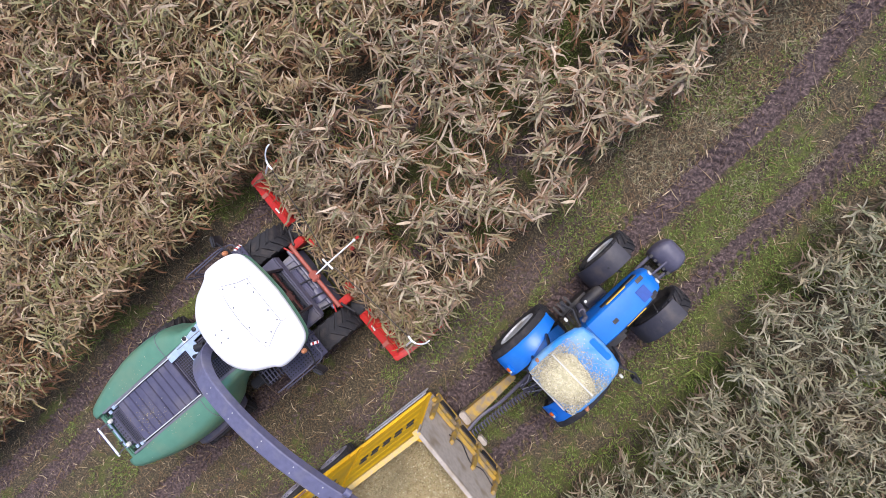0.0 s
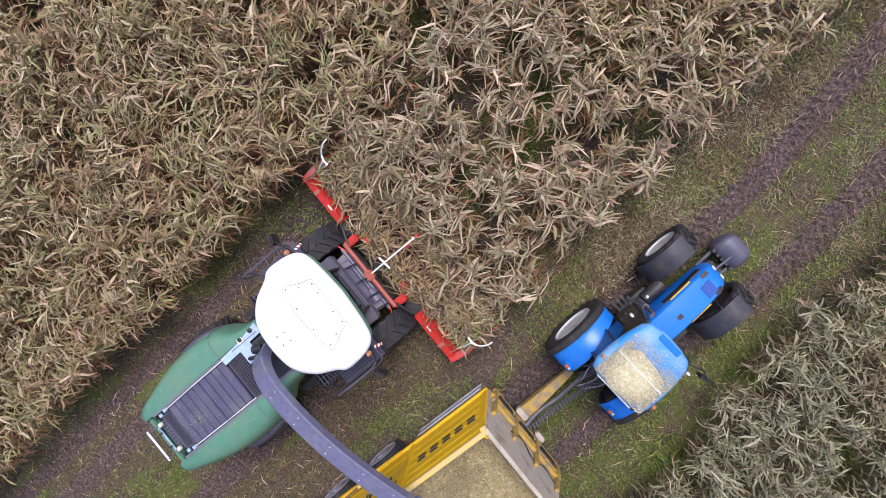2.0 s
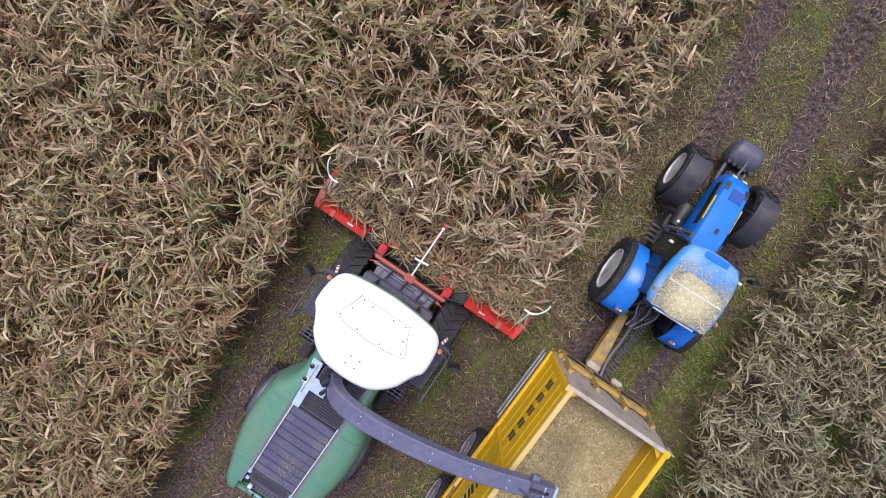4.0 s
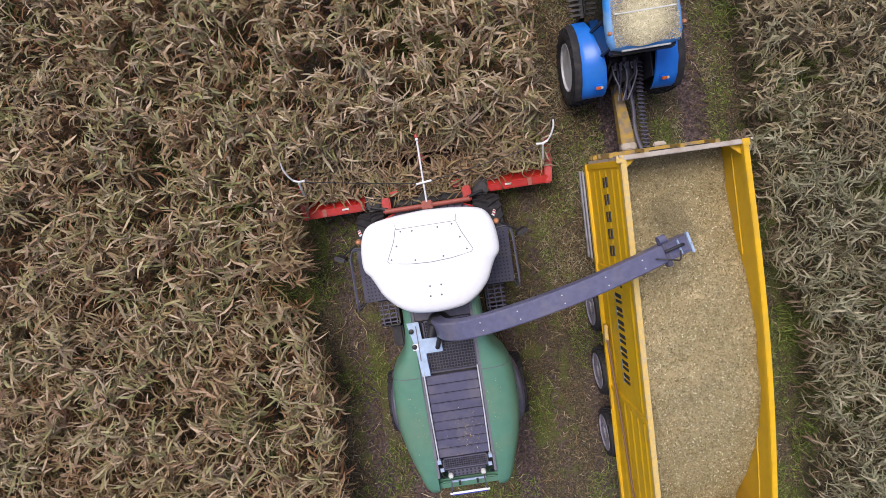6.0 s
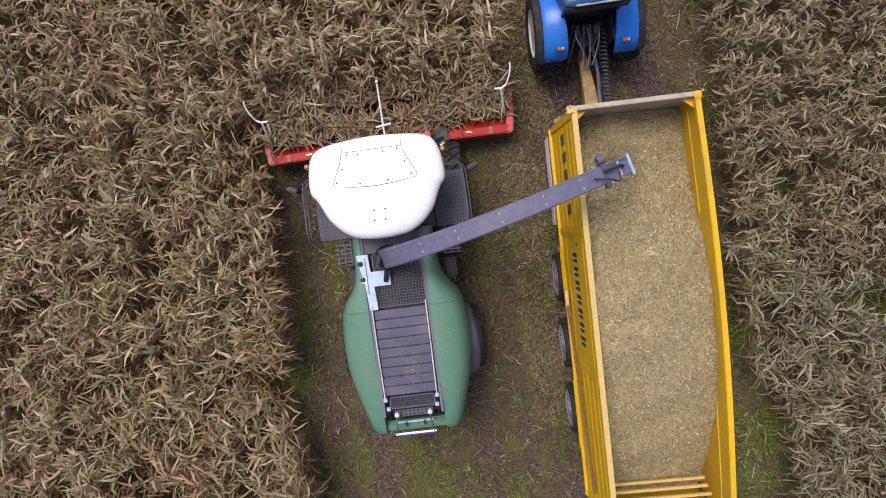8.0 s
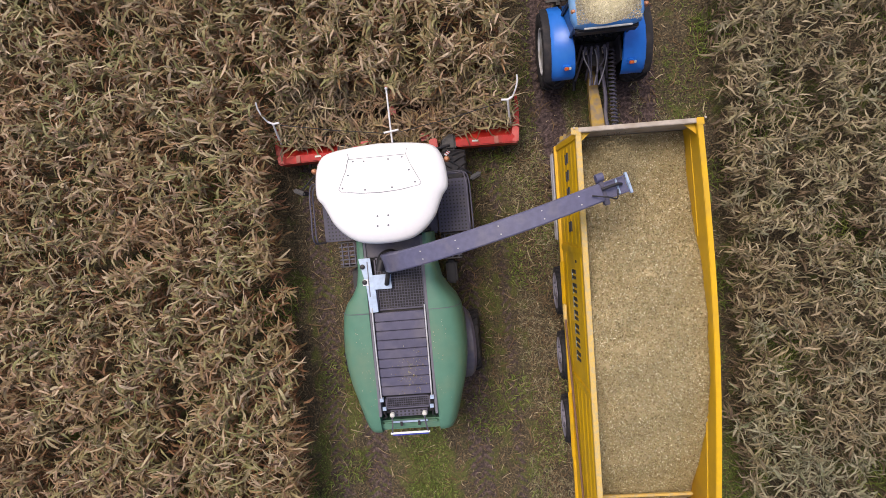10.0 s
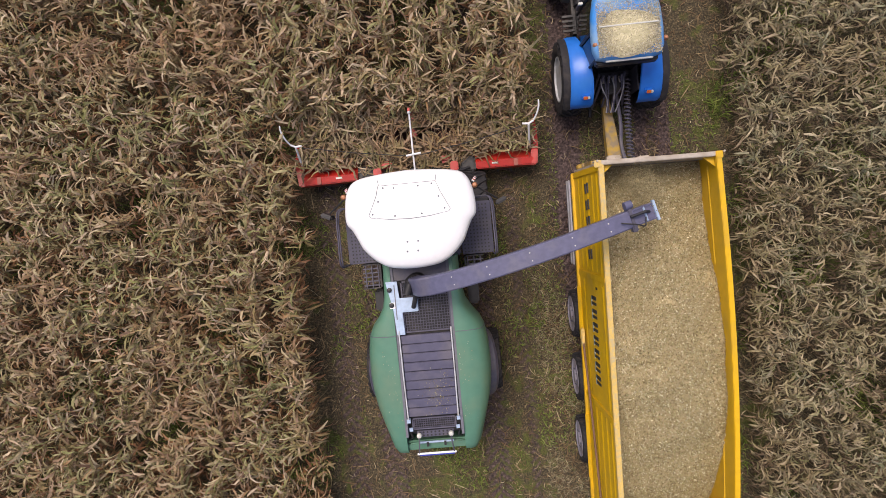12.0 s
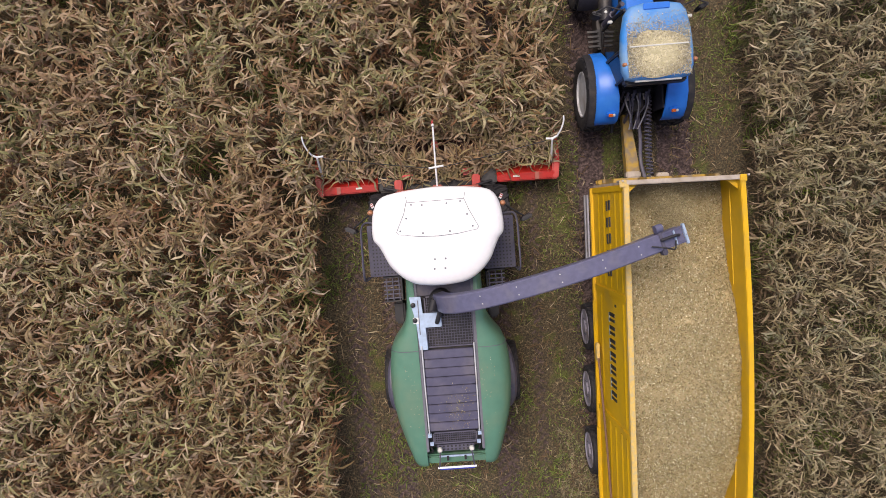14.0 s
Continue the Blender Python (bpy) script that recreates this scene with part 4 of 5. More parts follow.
    part("spout_flap", Geo().box(0.0, 0.46, -0.15, 0.15, 0.02, 0.06, fm).box(0.0, 0.46, -0.16, -0.13, -0.14, 0.1, fm).box(0.0, 0.46, 0.13, 0.16, -0.14, 0.1, fm), SPOUT, h, "hinged spout flap", 0.008)
    part("flap_frame", Geo().box(0.42, 0.47, -0.2, 0.2, 0.04, 0.12, fm).box(0.22, 0.25, -0.16, 0.16, 0.05, 0.1, fm), SILVER, h, bevel=0.008)
    part("flap_hinge", Geo().box(-0.10, 0.0, -0.26, 0.26, -0.04, 0.12, fm), GREY, h, bevel=0.02)
    part("flap_ram", tube([fm @ Vector(p) for p in ((-0.1, 0.05, 0.18), (0.2, 0.05, 0.2), (0.3, 0.02, 0.12))], 0.03), BLACK, h)
    part("flap_motor", Geo().lathe([(-0.07, 0.05), (-0.07, 0.08), (0.07, 0.08), (0.07, 0.05)], 12).moved(fm @ pose(-0.05, 0.27, 0.1)), SPOUT, h)
    part("flap_hose", tube(smooth_line([fm @ Vector(p) for p in ((-0.3, 0.0, 0.15), (-0.05, -0.12, 0.24), (0.12, -0.2, 0.16), (0.2, -0.05, 0.14))], 6), 0.014), BLACK, h)
    MOVERS.append((h, lambda t: convoy(t)))
    return h


def wire_screen(parent, x0, x1, y0, y1, z, gap):
    """A wire grid: one bar per part."""
    sc = part("screen_frame", Geo().box(x0, x1, y0, y0 + 0.03, z - 0.02, z + 0.02).box(x0, x1, y1 - 0.03, y1, z - 0.02, z + 0.02).box(x0, x0 + 0.03, y0, y1, z - 0.02, z + 0.02).box(x1 - 0.03, x1, y0, y1, z - 0.02, z + 0.02), GREY, parent, "wire mesh screen over the engine bay")
    bx = mesh_of("wire", box(-0.0055, 0.0055, y0, y1, -0.006, 0.006), GREY, 0, False)
    by = mesh_of("wire", box(x0, x1, -0.0055, 0.0055, -0.006, 0.006), GREY, 0, False)
    for me, lo, hi, ax in ((bx, x0, x1, 0), (by, y0, y1, 1)):
        for k in range(1, int((hi - lo) / gap)):
            w = new("wire", me)
            w.parent = sc
            w.matrix_basis = pose(lo + k * gap, 0, z + 0.012) if ax == 0 else pose(0, lo + k * gap, z)


RUST_DARK = surface("dark_worn_steel", (0.10, 0.035, 0.028), 0.6, dirt=(0.07, 0.05, 0.035), bump=0.15)


def make_header():
    h = thing("maize_header", "red row-independent maize header mounted on the harvester's front", "maize header")
    for s in (-1, 1):
        g = Geo().loft([[(s * 1.5, 1.55, 0.5), (s * 1.5, 1.55, 0.98), (s * 1.5, 1.72, 1.0), (s * 1.5, 1.80, 0.5)], [(s * 2.98, 1.52, 0.45), (s * 2.98, 1.54, 0.88), (s * 2.98, 1.74, 0.9), (s * 2.98, 1.82, 0.45)]])
        wing = part("wing_beam", g, RED, h, "red folding wing of the header", 0.025)
        part("wing_sheet", Geo().loft([[(s * x, 1.70, 0.96 + d), (s * x, 1.90, 0.80 + d), (s * x, 2.06, 0.55 + d), (s * x, 2.04, 0.54 + d), (s * x, 1.88, 0.77 + d), (s * x, 1.68, 0.93 + d)] for x, d in ((1.5, 0.0), (2.2, -0.04), (2.93, -0.09))]), RED, wing, "sloping dirty red sheet")
        part("reflector", box(-0.08, 0.08, -0.022, 0.022, 0, 0.006), CLEAR, wing, "white reflector plate", at=pose(s * 1.98, 1.66, 0.975, 0, 0, s * -2))
        part("weld_plate", box(-0.05, 0.05, -0.09, 0.09, 0, 0.02), RUST_RED, wing, at=pose(s * 2.5, 1.64, 0.93))
        part("wing_arm", Geo().loft([[(s * 2.86, 1.53, 0.35), (s * 3.04, 1.53, 0.35), (s * 3.04, 1.53, 0.9), (s * 2.86, 1.53, 0.9)], [(s * 2.92, 1.95, 0.3), (s * 3.10, 1.95, 0.3), (s * 3.10, 1.95, 0.88), (s * 2.92, 1.95, 0.88)],
                                      [(s * 3.02, 2.34, 0.25), (s * 3.12, 2.34, 0.25), (s * 3.12, 2.34, 0.7), (s * 3.02, 2.34, 0.7)]]), RED, h, "red outer divider arm", 0.03)
        part("divider_nose", Geo().loft([[(s * 3.02, 2.3, 0.2), (s * 3.14, 2.3, 0.2), (s * 3.14, 2.3, 0.6), (s * 3.02, 2.3, 0.6)], [(s * 3.1, 3.0, 0.12), (s * 3.13, 3.0, 0.12), (s * 3.13, 3.0, 0.2), (s * 3.1, 3.0, 0.2)]]), RED, h, bevel=0.02)
        part("marker_pole", tube([(s * 2.88, 1.98, 0.9), (s * 2.84, 2.24, 1.35), (s * 2.82, 2.44, 1.62)], 0.026), WHITE, h, "white marker pole")
        part("pole_fork", tube([(s * 2.67, 2.46, 1.63), (s * 2.82, 2.45, 1.62), (s * 2.93, 2.5, 1.66)], 0.026), WHITE, h)
        part("whisker", tube(smooth_line([(s * 2.93, 2.5, 1.66), (s * 3.0, 2.62, 1.80), (s * 3.05, 2.78, 1.92), (s * 3.05, 2.92, 2.0)], 5), [0.02] * 15 + [0.012]), WHITE, h, "curved white feeler rod")
        part("guard_rod", tube([(s * 2.68, 2.42, 1.55), (s * 1.4, 2.2, 1.3), (s * 0.15, 2.0, 1.32)], 0.011), BLACK, h, "thin black guard rod")
        part("wing_joint", Geo().box(min(s * 1.1, s * 1.5), max(s * 1.1, s * 1.5), 1.5, 1.9, 0.45, 0.9), BLACK, h, bevel=0.05)
        part("fold_bracket", Geo().box(min(s * 0.86, s * 1.06), max(s * 0.86, s * 1.06), 1.40, 1.78, 0.7, 1.24), RED, h, "red fold bracket", 0.03)
        part("fold_ram", tube([(s * 0.95, 1.5, 1.25), (s * 1.35, 1.6, 1.1)], 0.04), BLACK, h)
        part("fold_pin", tube([(s * 0.8, 1.38, 1.3), (s * 1.2, 1.22, 1.3)], 0.022), RED, h)
        part("crop_plate", Geo().box(min(s * 0.6, s * 0.9), max(s * 0.6, s * 0.9), 1.78, 1.96, 0.6, 1.08), RED, h, bevel=0.06)
    part("centre_frame", tube([(-1.0, 1.46, 1.35), (1.0, 1.46, 1.35)], 0.06, 10), RUST_RED, h, "worn red centre tube")
    part("centre_beam", box(-1.1, 1.1, 1.52, 1.75, 0.45, 0.8), BLACK, h, bevel=0.03)
    part("frame_clamp", box(-0.13, 0.13, 1.36, 1.58, 1.27, 1.46), RUST_RED, h, bevel=0.03)
    part("sight_rod", tube([(0, 1.55, 1.42), (0.0, 2.0, 1.55), (0.01, 2.96, 1.74)], 0.022), WHITE, h, "white sighting rod")
    part("sight_cross", tube([(-0.17, 1.98, 1.56), (0.19, 2.02, 1.56)], 0.026), WHITE, h, "white cross bar")
    part("centre_tip", Geo().loft([[(-0.09, 2.5, 0.3), (0.09, 2.5, 0.3), (0.09, 2.5, 1.0), (-0.09, 2.5, 1.0)], [(-0.03, 3.25, 0.8), (0.03, 3.25, 0.8), (0.03, 3.25, 0.95), (-0.03, 3.25, 0.95)]]), RED, h, "red centre divider tip", 0.02)
    part("tip_cap", Geo().lathe([(0, 0.03), (0.05, 0.04), (0.08, 0.025), (0.09, 0.004)], 12, "z"), WHITE, h, at=pose(0.01, 2.97, 1.71))
    part("tip_plate", box(-0.03, 0.03, 3.0, 3.1, 1.62, 1.68), RED, h, "red tip plate", 0.012)
    for x in (-2.25, -0.75, 0.75, 2.25):
        d = part("rotor_drum", Geo().lathe([(0.12, 0.72), (0.16, 0.74), (0.2, 0.70), (0.22, 0.42), (0.6, 0.40), (0.62, 0.2), (0.8, 0.12), (0.82, 0.02)], 28, "z"), RUST_DARK, h, "toothed dark red gathering drum", at=pose(x, 2.25, 0))
        for k in range(14):
            q = 2 * math.pi * k / 14
            part("tooth", box(0.66, 0.80, -0.03, 0.03, 0.20, 0.26), BLACK, d, at=pose(0, 0, 0, 0, 0, math.degrees(q)))
    MOVERS.append((h, lambda t: convoy(t)))


def make_taken_crop():
    """Stalks and leaves that lie over the drums on their way in."""
    n = 2900
    x = RNG.uniform(-2.85, 2.9, n)
    y = 1.93 + 1.22 * RNG.random(n)
    z = 0.74 + 0.32 * RNG.random(n) + 0.2 * (y - 1.8)
    k = np.abs(x) < 0.12
    z[k] *= 0.8
    k = (np.abs(x) < 1.15) & (y < 2.6)
    y[k] -= 0.28
    k = (np.abs(x) > 1.4) & (y < 2.3)
    y[k] -= 0.06
    z[k] += 0.04
    v, f = ribbons(np.stack([x, y, z], 1), RNG.normal(1.57, 1.15, n), RNG.uniform(-0.3, 0.5, n), RNG.uniform(0.22, 0.6, n), RNG.uniform(0.025, 0.06, n), RNG.uniform(0.1, 1.2, n), RNG.normal(0, 0.4, n), 4)
    me = bpy.data.meshes.new("cut_maize")
    raw_mesh(me, v, f)
    me.materials.append(LEAF)
    me.materials.append(GREY_DEAD)
    me.polygons.foreach_set("material_index", np.repeat(RNG.random(n) < 0.35, 4).astype(np.int32))
    ob = tagged(new("cut_maize", me), "cut maize leaves and stalks lying over the red header", "maize", kind="stuff")
    MOVERS.append((ob, lambda t: convoy(t)))


DARK = surface("dark_plastic", (0.032, 0.030, 0.040), 0.5, dirt=(0.075, 0.062, 0.056), bump=0.05)


# ---- tractor; its origin is under the rear axle ----
def make_tractor():
    t = thing("tractor", "blue tractor with chaff on its cab roof pulling the trailer", "tractor")
    part("transmission", Geo().box(-0.28, 0.28, -0.35, 2.0, 0.55, 1.15).box(-0.95, 0.95, -0.14, 0.14, 0.78, 1.06).box(-0.22, 0.22, 1.8, 3.4, 0.6, 1.1), BLACK, t, bevel=0.04)
    for s in (-1, 1):
        wheel(t, s * 0.96, 0.0, 0.92, 0.55, RIM_WHITE, 20, "pale dished steel rim", 0.06, 0.1)
        wheel(t, s * 0.95, 2.84, 0.72, 0.56, RIM_WHITE, 18, "pale dished steel rim", 0.05, 0.1)
        # blue rear mudguard with a straight drop behind
        prof = [(28, 0.99, 0.78), (45, 1.0, 0.75), (65, 1.02, 0.68), (85, 1.04, 0.60), (105, 1.05, 0.55), (125, 1.05, 0.54), (140, 1.02, 0.54), (152, 0.93, 0.56)]
        rings = []
        for a, r, near in prof:
            q = radians(a)
            y, z = r * math.cos(q), 0.92 + r * math.sin(q)
            rings.append([(s * (near - 0.02), y, z - 0.03), (s * 0.98, y, z - 0.05), (s * 1.06, y, z - 0.12), (s * 1.06, y, z - 0.06), (s * 0.98, y, z), (s * near, y, z + 0.02)])
        fd = part("rear_fender", Geo().loft(rings), BLUE, t, "glossy blue rear mudguard", 0.01)
        part("fender_wall", Geo().box(min(s * 0.50, s * 0.54), max(s * 0.50, s * 0.54), -0.6, 0.85, 1.0, 1.75), DARK, t, "dark inner wing panel", 0.02)
        part("fender_edge", arc_cover(0.94, 0.97, 30, 150, s * 1.05, s * 1.22, 14).moved(pose(0, 0, 0.92)), RUBBER, t, "black rubber mudguard lip")
        lb = part("lamp_bracket", box(-0.1, 0.1, -0.05, 0.05, 0, 0.07), BLUE, t, bevel=0.015, at=pose(s * 0.73, -0.62, 1.76, 40))
        part("indicator", box(-0.065, 0.035, -0.035, 0.035, 0, 0.05), ORANGE, lb, "orange indicator lamp", 0.012, at=pose(0, 0, 0.07))
        part("tail_lamp", box(0.04, 0.09, -0.03, 0.03, 0, 0.045), CLEAR, lb, bevel=0.01, at=pose(0, 0, 0.07))
        # dark front mudguards
        part("front_fender", arc_cover(0.80, 0.84, 62, 165, s * 0.68, s * 1.18, 14, 0.0).moved(pose(0, 2.84, 0.72)), DARK, t, "dark grey front mudguard")
        part("fender_stay", tube([(s * 0.5, 2.84, 1.0), (s * 0.66, 2.77, 1.5), (s * 0.9, 2.67, 1.55)], 0.022), BLACK, t)
        part("mirror_arm", tube([(s * 0.66, 1.38, 2.85), (s * 0.95, 1.5, 2.8), (s * 1.18, 1.42, 2.75)], 0.018), BLACK, t)
        part("mirror", box(-0.11, 0.11, -0.04, 0.04, -0.2, 0.16), BLACK, t, "dark door mirror", 0.025, at=pose(s * 1.15, 1.40, 2.55, 0, 0, s * 20))
        part("work_lamp", box(-0.05, 0.05, -0.03, 0.03, -0.04, 0.04), CLEAR, t, "white work lamp", 0.012, at=pose(s * 0.86, 1.22, 2.6))
        part("fuel_tank", box(min(s * 0.35, s * 0.75), max(s * 0.35, s * 0.75), 0.95, 1.95, 0.5, 1.12), BLACK, t, "black side tank", 0.09)
        for k in range(4):
            part("step_tread", box(min(s * 0.74, s * 1.02), max(s * 0.74, s * 1.02), 0, 0.05, 0, 0.05), BLACK, t, at=pose(0, 1.05 + 0.12 * k, 1.18 - 0.02 * k))
    # cab
    cab = [(-0.62, -0.02), (0.62, -0.02), (0.74, 0.55), (0.66, 1.42), (-0.66, 1.42), (-0.74, 0.55)]
    part("cab_glass", Geo().loft([[(x, y, 1.25) for x, y in cab], [(x, y, 1.9) for x, y in cab], [(x * 0.93, 0.7 + (y - 0.7) * 0.93, 2.86) for x, y in cab]]), GLASS, t, "dark tractor cab windows")
    for x, y in cab:
        part("cab_pillar", tube([(x, y, 1.25), (x * 1.01, y, 1.9), (x * 0.94, 0.7 + (y - 0.7) * 0.94, 2.88)], 0.035), BLACK, t)
    ro = [(0.0, -0.15), (0.48, -0.15), (0.66, -0.10), (0.73, 0.10), (0.74, 0.5), (0.71, 0.95), (0.63, 1.38), (0.52, 1.54), (0.26, 1.60)]
    ro = [(x * 1.04, -0.15 + (y + 0.15) * 0.92) for x, y in ro]
    outline = ro + [(0.0, 1.47)] + [(-x, y) for x, y in ro[:0:-1]]
    rings = []
    for k, z in ((0.92, 2.80), (0.99, 2.82), (1.0, 2.9), (0.98, 2.98), (0.93, 3.03), (0.85, 3.055), (0.5, 3.07), (0.15, 3.075)):
        rings.append([(x * k, 0.72 + (y - 0.72) * k, z) for x, y in outline])
    rf = part("cab_roof", Geo().loft(rings), BLUE_DUSTY, t, "dusty blue cab roof")
    part("roof_ridge", box(-0.62, 0.62, 0.52, 0.55, 3.065, 3.115), CLEAR, rf, "pale ridge across the roof", bevel=0.006)
    part("rear_rim", box(-0.50, 0.50, -0.175, -0.14, 2.90, 2.96), CLEAR, rf, "pale dusty rear rim", bevel=0.01)
    part("roof_vent", box(-0.28, 0.28, 1.28, 1.42, 3.04, 3.075), BLUE, rf, bevel=0.015)
    part("rear_visor", box(-0.66, 0.66, -0.19, -0.05, 2.56, 2.82), BLACK, t, "black panel under the rear of the roof", 0.03)
    part("beacon", Geo().lathe([(0, 0.05), (0.1, 0.055), (0.15, 0.03), (0.155, 0.004)], 14, "z"), DULL_ORANGE, t, "faded orange roof beacon", at=pose(0.80, 0.22, 2.85))
    part("beacon", Geo().lathe([(0, 0.05), (0.1, 0.055), (0.15, 0.03), (0.155, 0.004)], 14, "z"), DULL_ORANGE, t, "faded orange roof beacon", at=pose(-0.70, 0.2, 2.9))
    # hood
    st = [(1.40, 0.34, 2.02), (1.8, 0.345, 2.0), (2.3, 0.34, 1.92), (2.72, 0.335, 1.82), (3.0, 0.32, 1.72), (3.18, 0.28, 1.60), (3.28, 0.21, 1.38)]
    rings = []
    for y, w, z in st:
        rings.append([(-w, y, 1.0), (-w, y, z - 0.22), (-w * 0.97, y, z - 0.05), (-w * 0.86, y, z), (0, y, z + 0.012), (w * 0.86, y, z), (w * 0.97, y, z - 0.05), (w, y, z - 0.22), (w, y, 1.0)])
    hd = part("hood", Geo().loft(rings), BLUE, t, "glossy blue engine hood")
    part("hood_grille", box(-0.16, 0.16, -0.14, 0.14, 0, 0.012), surface("dark_blue_mesh", (0.01, 0.06, 0.3), 0.5, bump=0), hd, "dark blue mesh grille", 0.006, at=pose(0.06, 2.84, 1.795, -15))
    part("hood_badge", box(-0.05, 0.05, -0.07, 0.07, 0, 0.01), BLACK, hd, bevel=0.004, at=pose(0.05, 1.95, 1.985, -6))
    for s in (-1, 1):
        part("side_grille", box(-0.015, 0.015, -0.55, 0.55, -0.12, 0.12), BLACK, hd, bevel=0.01, at=pose(s * 0.342, 2.45, 1.60, -10))
        part("side_stripe", box(-0.012, 0.012, -0.3, 0.3, -0.028, 0.028), YELLOW, hd, "yellow side stripe", at=pose(s * 0.345, 2.35, 1.80, -10))
        part("nose_vent", box(-0.05, 0.05, -0.1, 0.1, 0, 0.012), BLACK, hd, at=pose(s * 0.24, 2.98, 1.735, -18, s * 6))
        part("head_lamp", box(-0.06, 0.06, -0.02, 0.02, -0.06, 0.06), CLEAR, hd, bevel=0.01, at=pose(s * 0.13, 3.27, 1.46, 15))
    part("exhaust", Geo().tube([(-0.62, 1.55, 1.3), (-0.62, 1.56, 2.0)], 0.075, 12).tube([(-0.62, 1.56, 2.0), (-0.62, 1.57, 2.7), (-0.64, 1.5, 2.85)], 0.045, 10), GREY, t, "grey upright exhaust pipe")
    part("exhaust_lamp", Geo().lathe([(0, 0.03), (0.05, 0.035), (0.06, 0.01)], 12, "z"), CLEAR, t, at=pose(-0.66, 1.75, 1.55))
    part("air_filter", Geo().lathe([(-0.3, 0.1), (-0.28, 0.16), (0.28, 0.16), (0.3, 0.1)], 18, "y").moved(pose(-0.55, 1.95, 1.15)), BLACK, t)
    # front weight on the lift
    part("front_lift", Geo().tube([(-0.25, 3.1, 0.8), (-0.28, 3.68, 0.85)], 0.045).tube([(0.25, 3.1, 0.8), (0.28, 3.68, 0.85)], 0.045).tube([(0, 3.1, 1.15), (0.02, 3.75, 1.2)], 0.03).tube([(-0.28, 3.66, 0.85), (0.28, 3.66, 0.85)], 0.04), GREY, t, "grey front lift arms")
    rings = []
    for y, w, z0, z1 in ((3.58, 0.30, 0.5, 0.9), (3.64, 0.36, 0.45, 1.0), (3.80, 0.38, 0.42, 1.12), (4.0, 0.36, 0.42, 1.14), (4.14, 0.31, 0.45, 1.08), (4.22, 0.22, 0.52, 0.95)):
        c, hz = 0.5 * (z0 + z1), 0.5 * (z1 - z0)
        rings.append([(w * math.copysign(abs(math.cos(q)) ** 0.38, math.cos(q)), y, c + hz * math.copysign(abs(math.sin(q)) ** 0.38, math.sin(q))) for q in (2 * math.pi * (k + 0.5) / 20 for k in range(20))])
    wt = part("front_weight", Geo().loft(rings), GREY, t, "rounded dark grey front weight")
    for k in range(5):
        part("weight_rib", box(-0.035, 0.035, 3.56, 3.66, 0.5, 0.98), BLACK, wt, at=pose(-0.28 + 0.14 * k, 0, 0))
    # hitch clutter behind the cab
    for x in (-0.22, -0.08, 0.06, 0.2):
        part("hitch_bar", tube(smooth_line([(x, -0.15, 1.5 + 0.2 * abs(x)), (x * 1.4, -0.45, 1.25), (x * 1.8, -0.75, 0.8)], 4), 0.03), GREY, t)
    part("hitch_block", Geo().box(-0.22, 0.22, -0.55, -0.1, 0.6, 1.3).box(-0.1, 0.1, -0.8, -0.5, 0.42, 0.62), BLACK, t, bevel=0.03)
    for s in (-1, 1):
        part("lower_link", tube([(s * 0.35, -0.2, 0.7), (s * 0.42, -0.95, 0.62)], 0.04), BLACK, t)
        part("lift_rod", tube([(s * 0.3, -0.1, 1.45), (s * 0.4, -0.6, 0.66)], 0.03), GREY, t)
    for k in range(7):
        x = -0.27 + 0.09 * k
        part("hydraulic_hose", tube(smooth_line([(x, -0.2, 1.42), (x + 0.04 * math.sin(3 * k), -0.42, 1.5 - 0.03 * (k % 3)), (x * 0.6 + 0.05 * math.cos(2 * k), -0.68, 1.25), (x * 0.4, -0.95, 1.05)], 5), 0.016, 6), GREY if k % 3 else RIM_GREY, t, "thin hydraulic hose")
    for k in range(4):
        part("hose_coupling", tube([(-0.2 + 0.13 * k, -0.16, 1.36), (-0.2 + 0.13 * k, -0.3, 1.40)], 0.028, 8), BARE, t, "dull steel hose coupling")
    MOVERS.append((t, tractor_at))
    # the chaff on the roof
    n = 16000
    x, y = RNG.uniform(-0.66, 0.66, n), RNG.normal(0.35, 0.38, n)
    ok = (np.abs(x) < 0.655) & (y > -0.1) & (y < 1.25) & (RNG.random(n) < np.clip(1.6 - 1.4 * np.maximum(y - 0.25, 0), 0.05, 1))
    x, y = x[ok], y[ok]
    chips("roof_chaff", "pale chopped maize lying on the tractor's cab roof", x, y, 3.07 + RNG.uniform(0.0, 0.03, len(x)), 0.010, 0.034, tractor_at, PALE_CHIPS)
    g = Geo()
    rings = []
    for k, z in ((1.0, 3.05), (0.9, 3.085), (0.5, 3.10), (0.1, 3.105)):
        rings.append([(0.02 + k * 0.61 * math.copysign(abs(math.cos(q)) ** 0.7, math.cos(q)) * (1 + 0.05 * math.sin(5 * q)), 0.40 + k * 0.50 * math.sin(q) * (1 + 0.10 * math.sin(3 * q + 1)), z) for q in (2 * math.pi * i / 40 for i in range(40))])
    heap = part("chaff_layer", g.loft(rings), CHAFF, None)
    tagged(heap, "thin heap of pale chopped maize on the blue cab roof", "chaff", kind="stuff")
    MOVERS.append((heap, tractor_at))


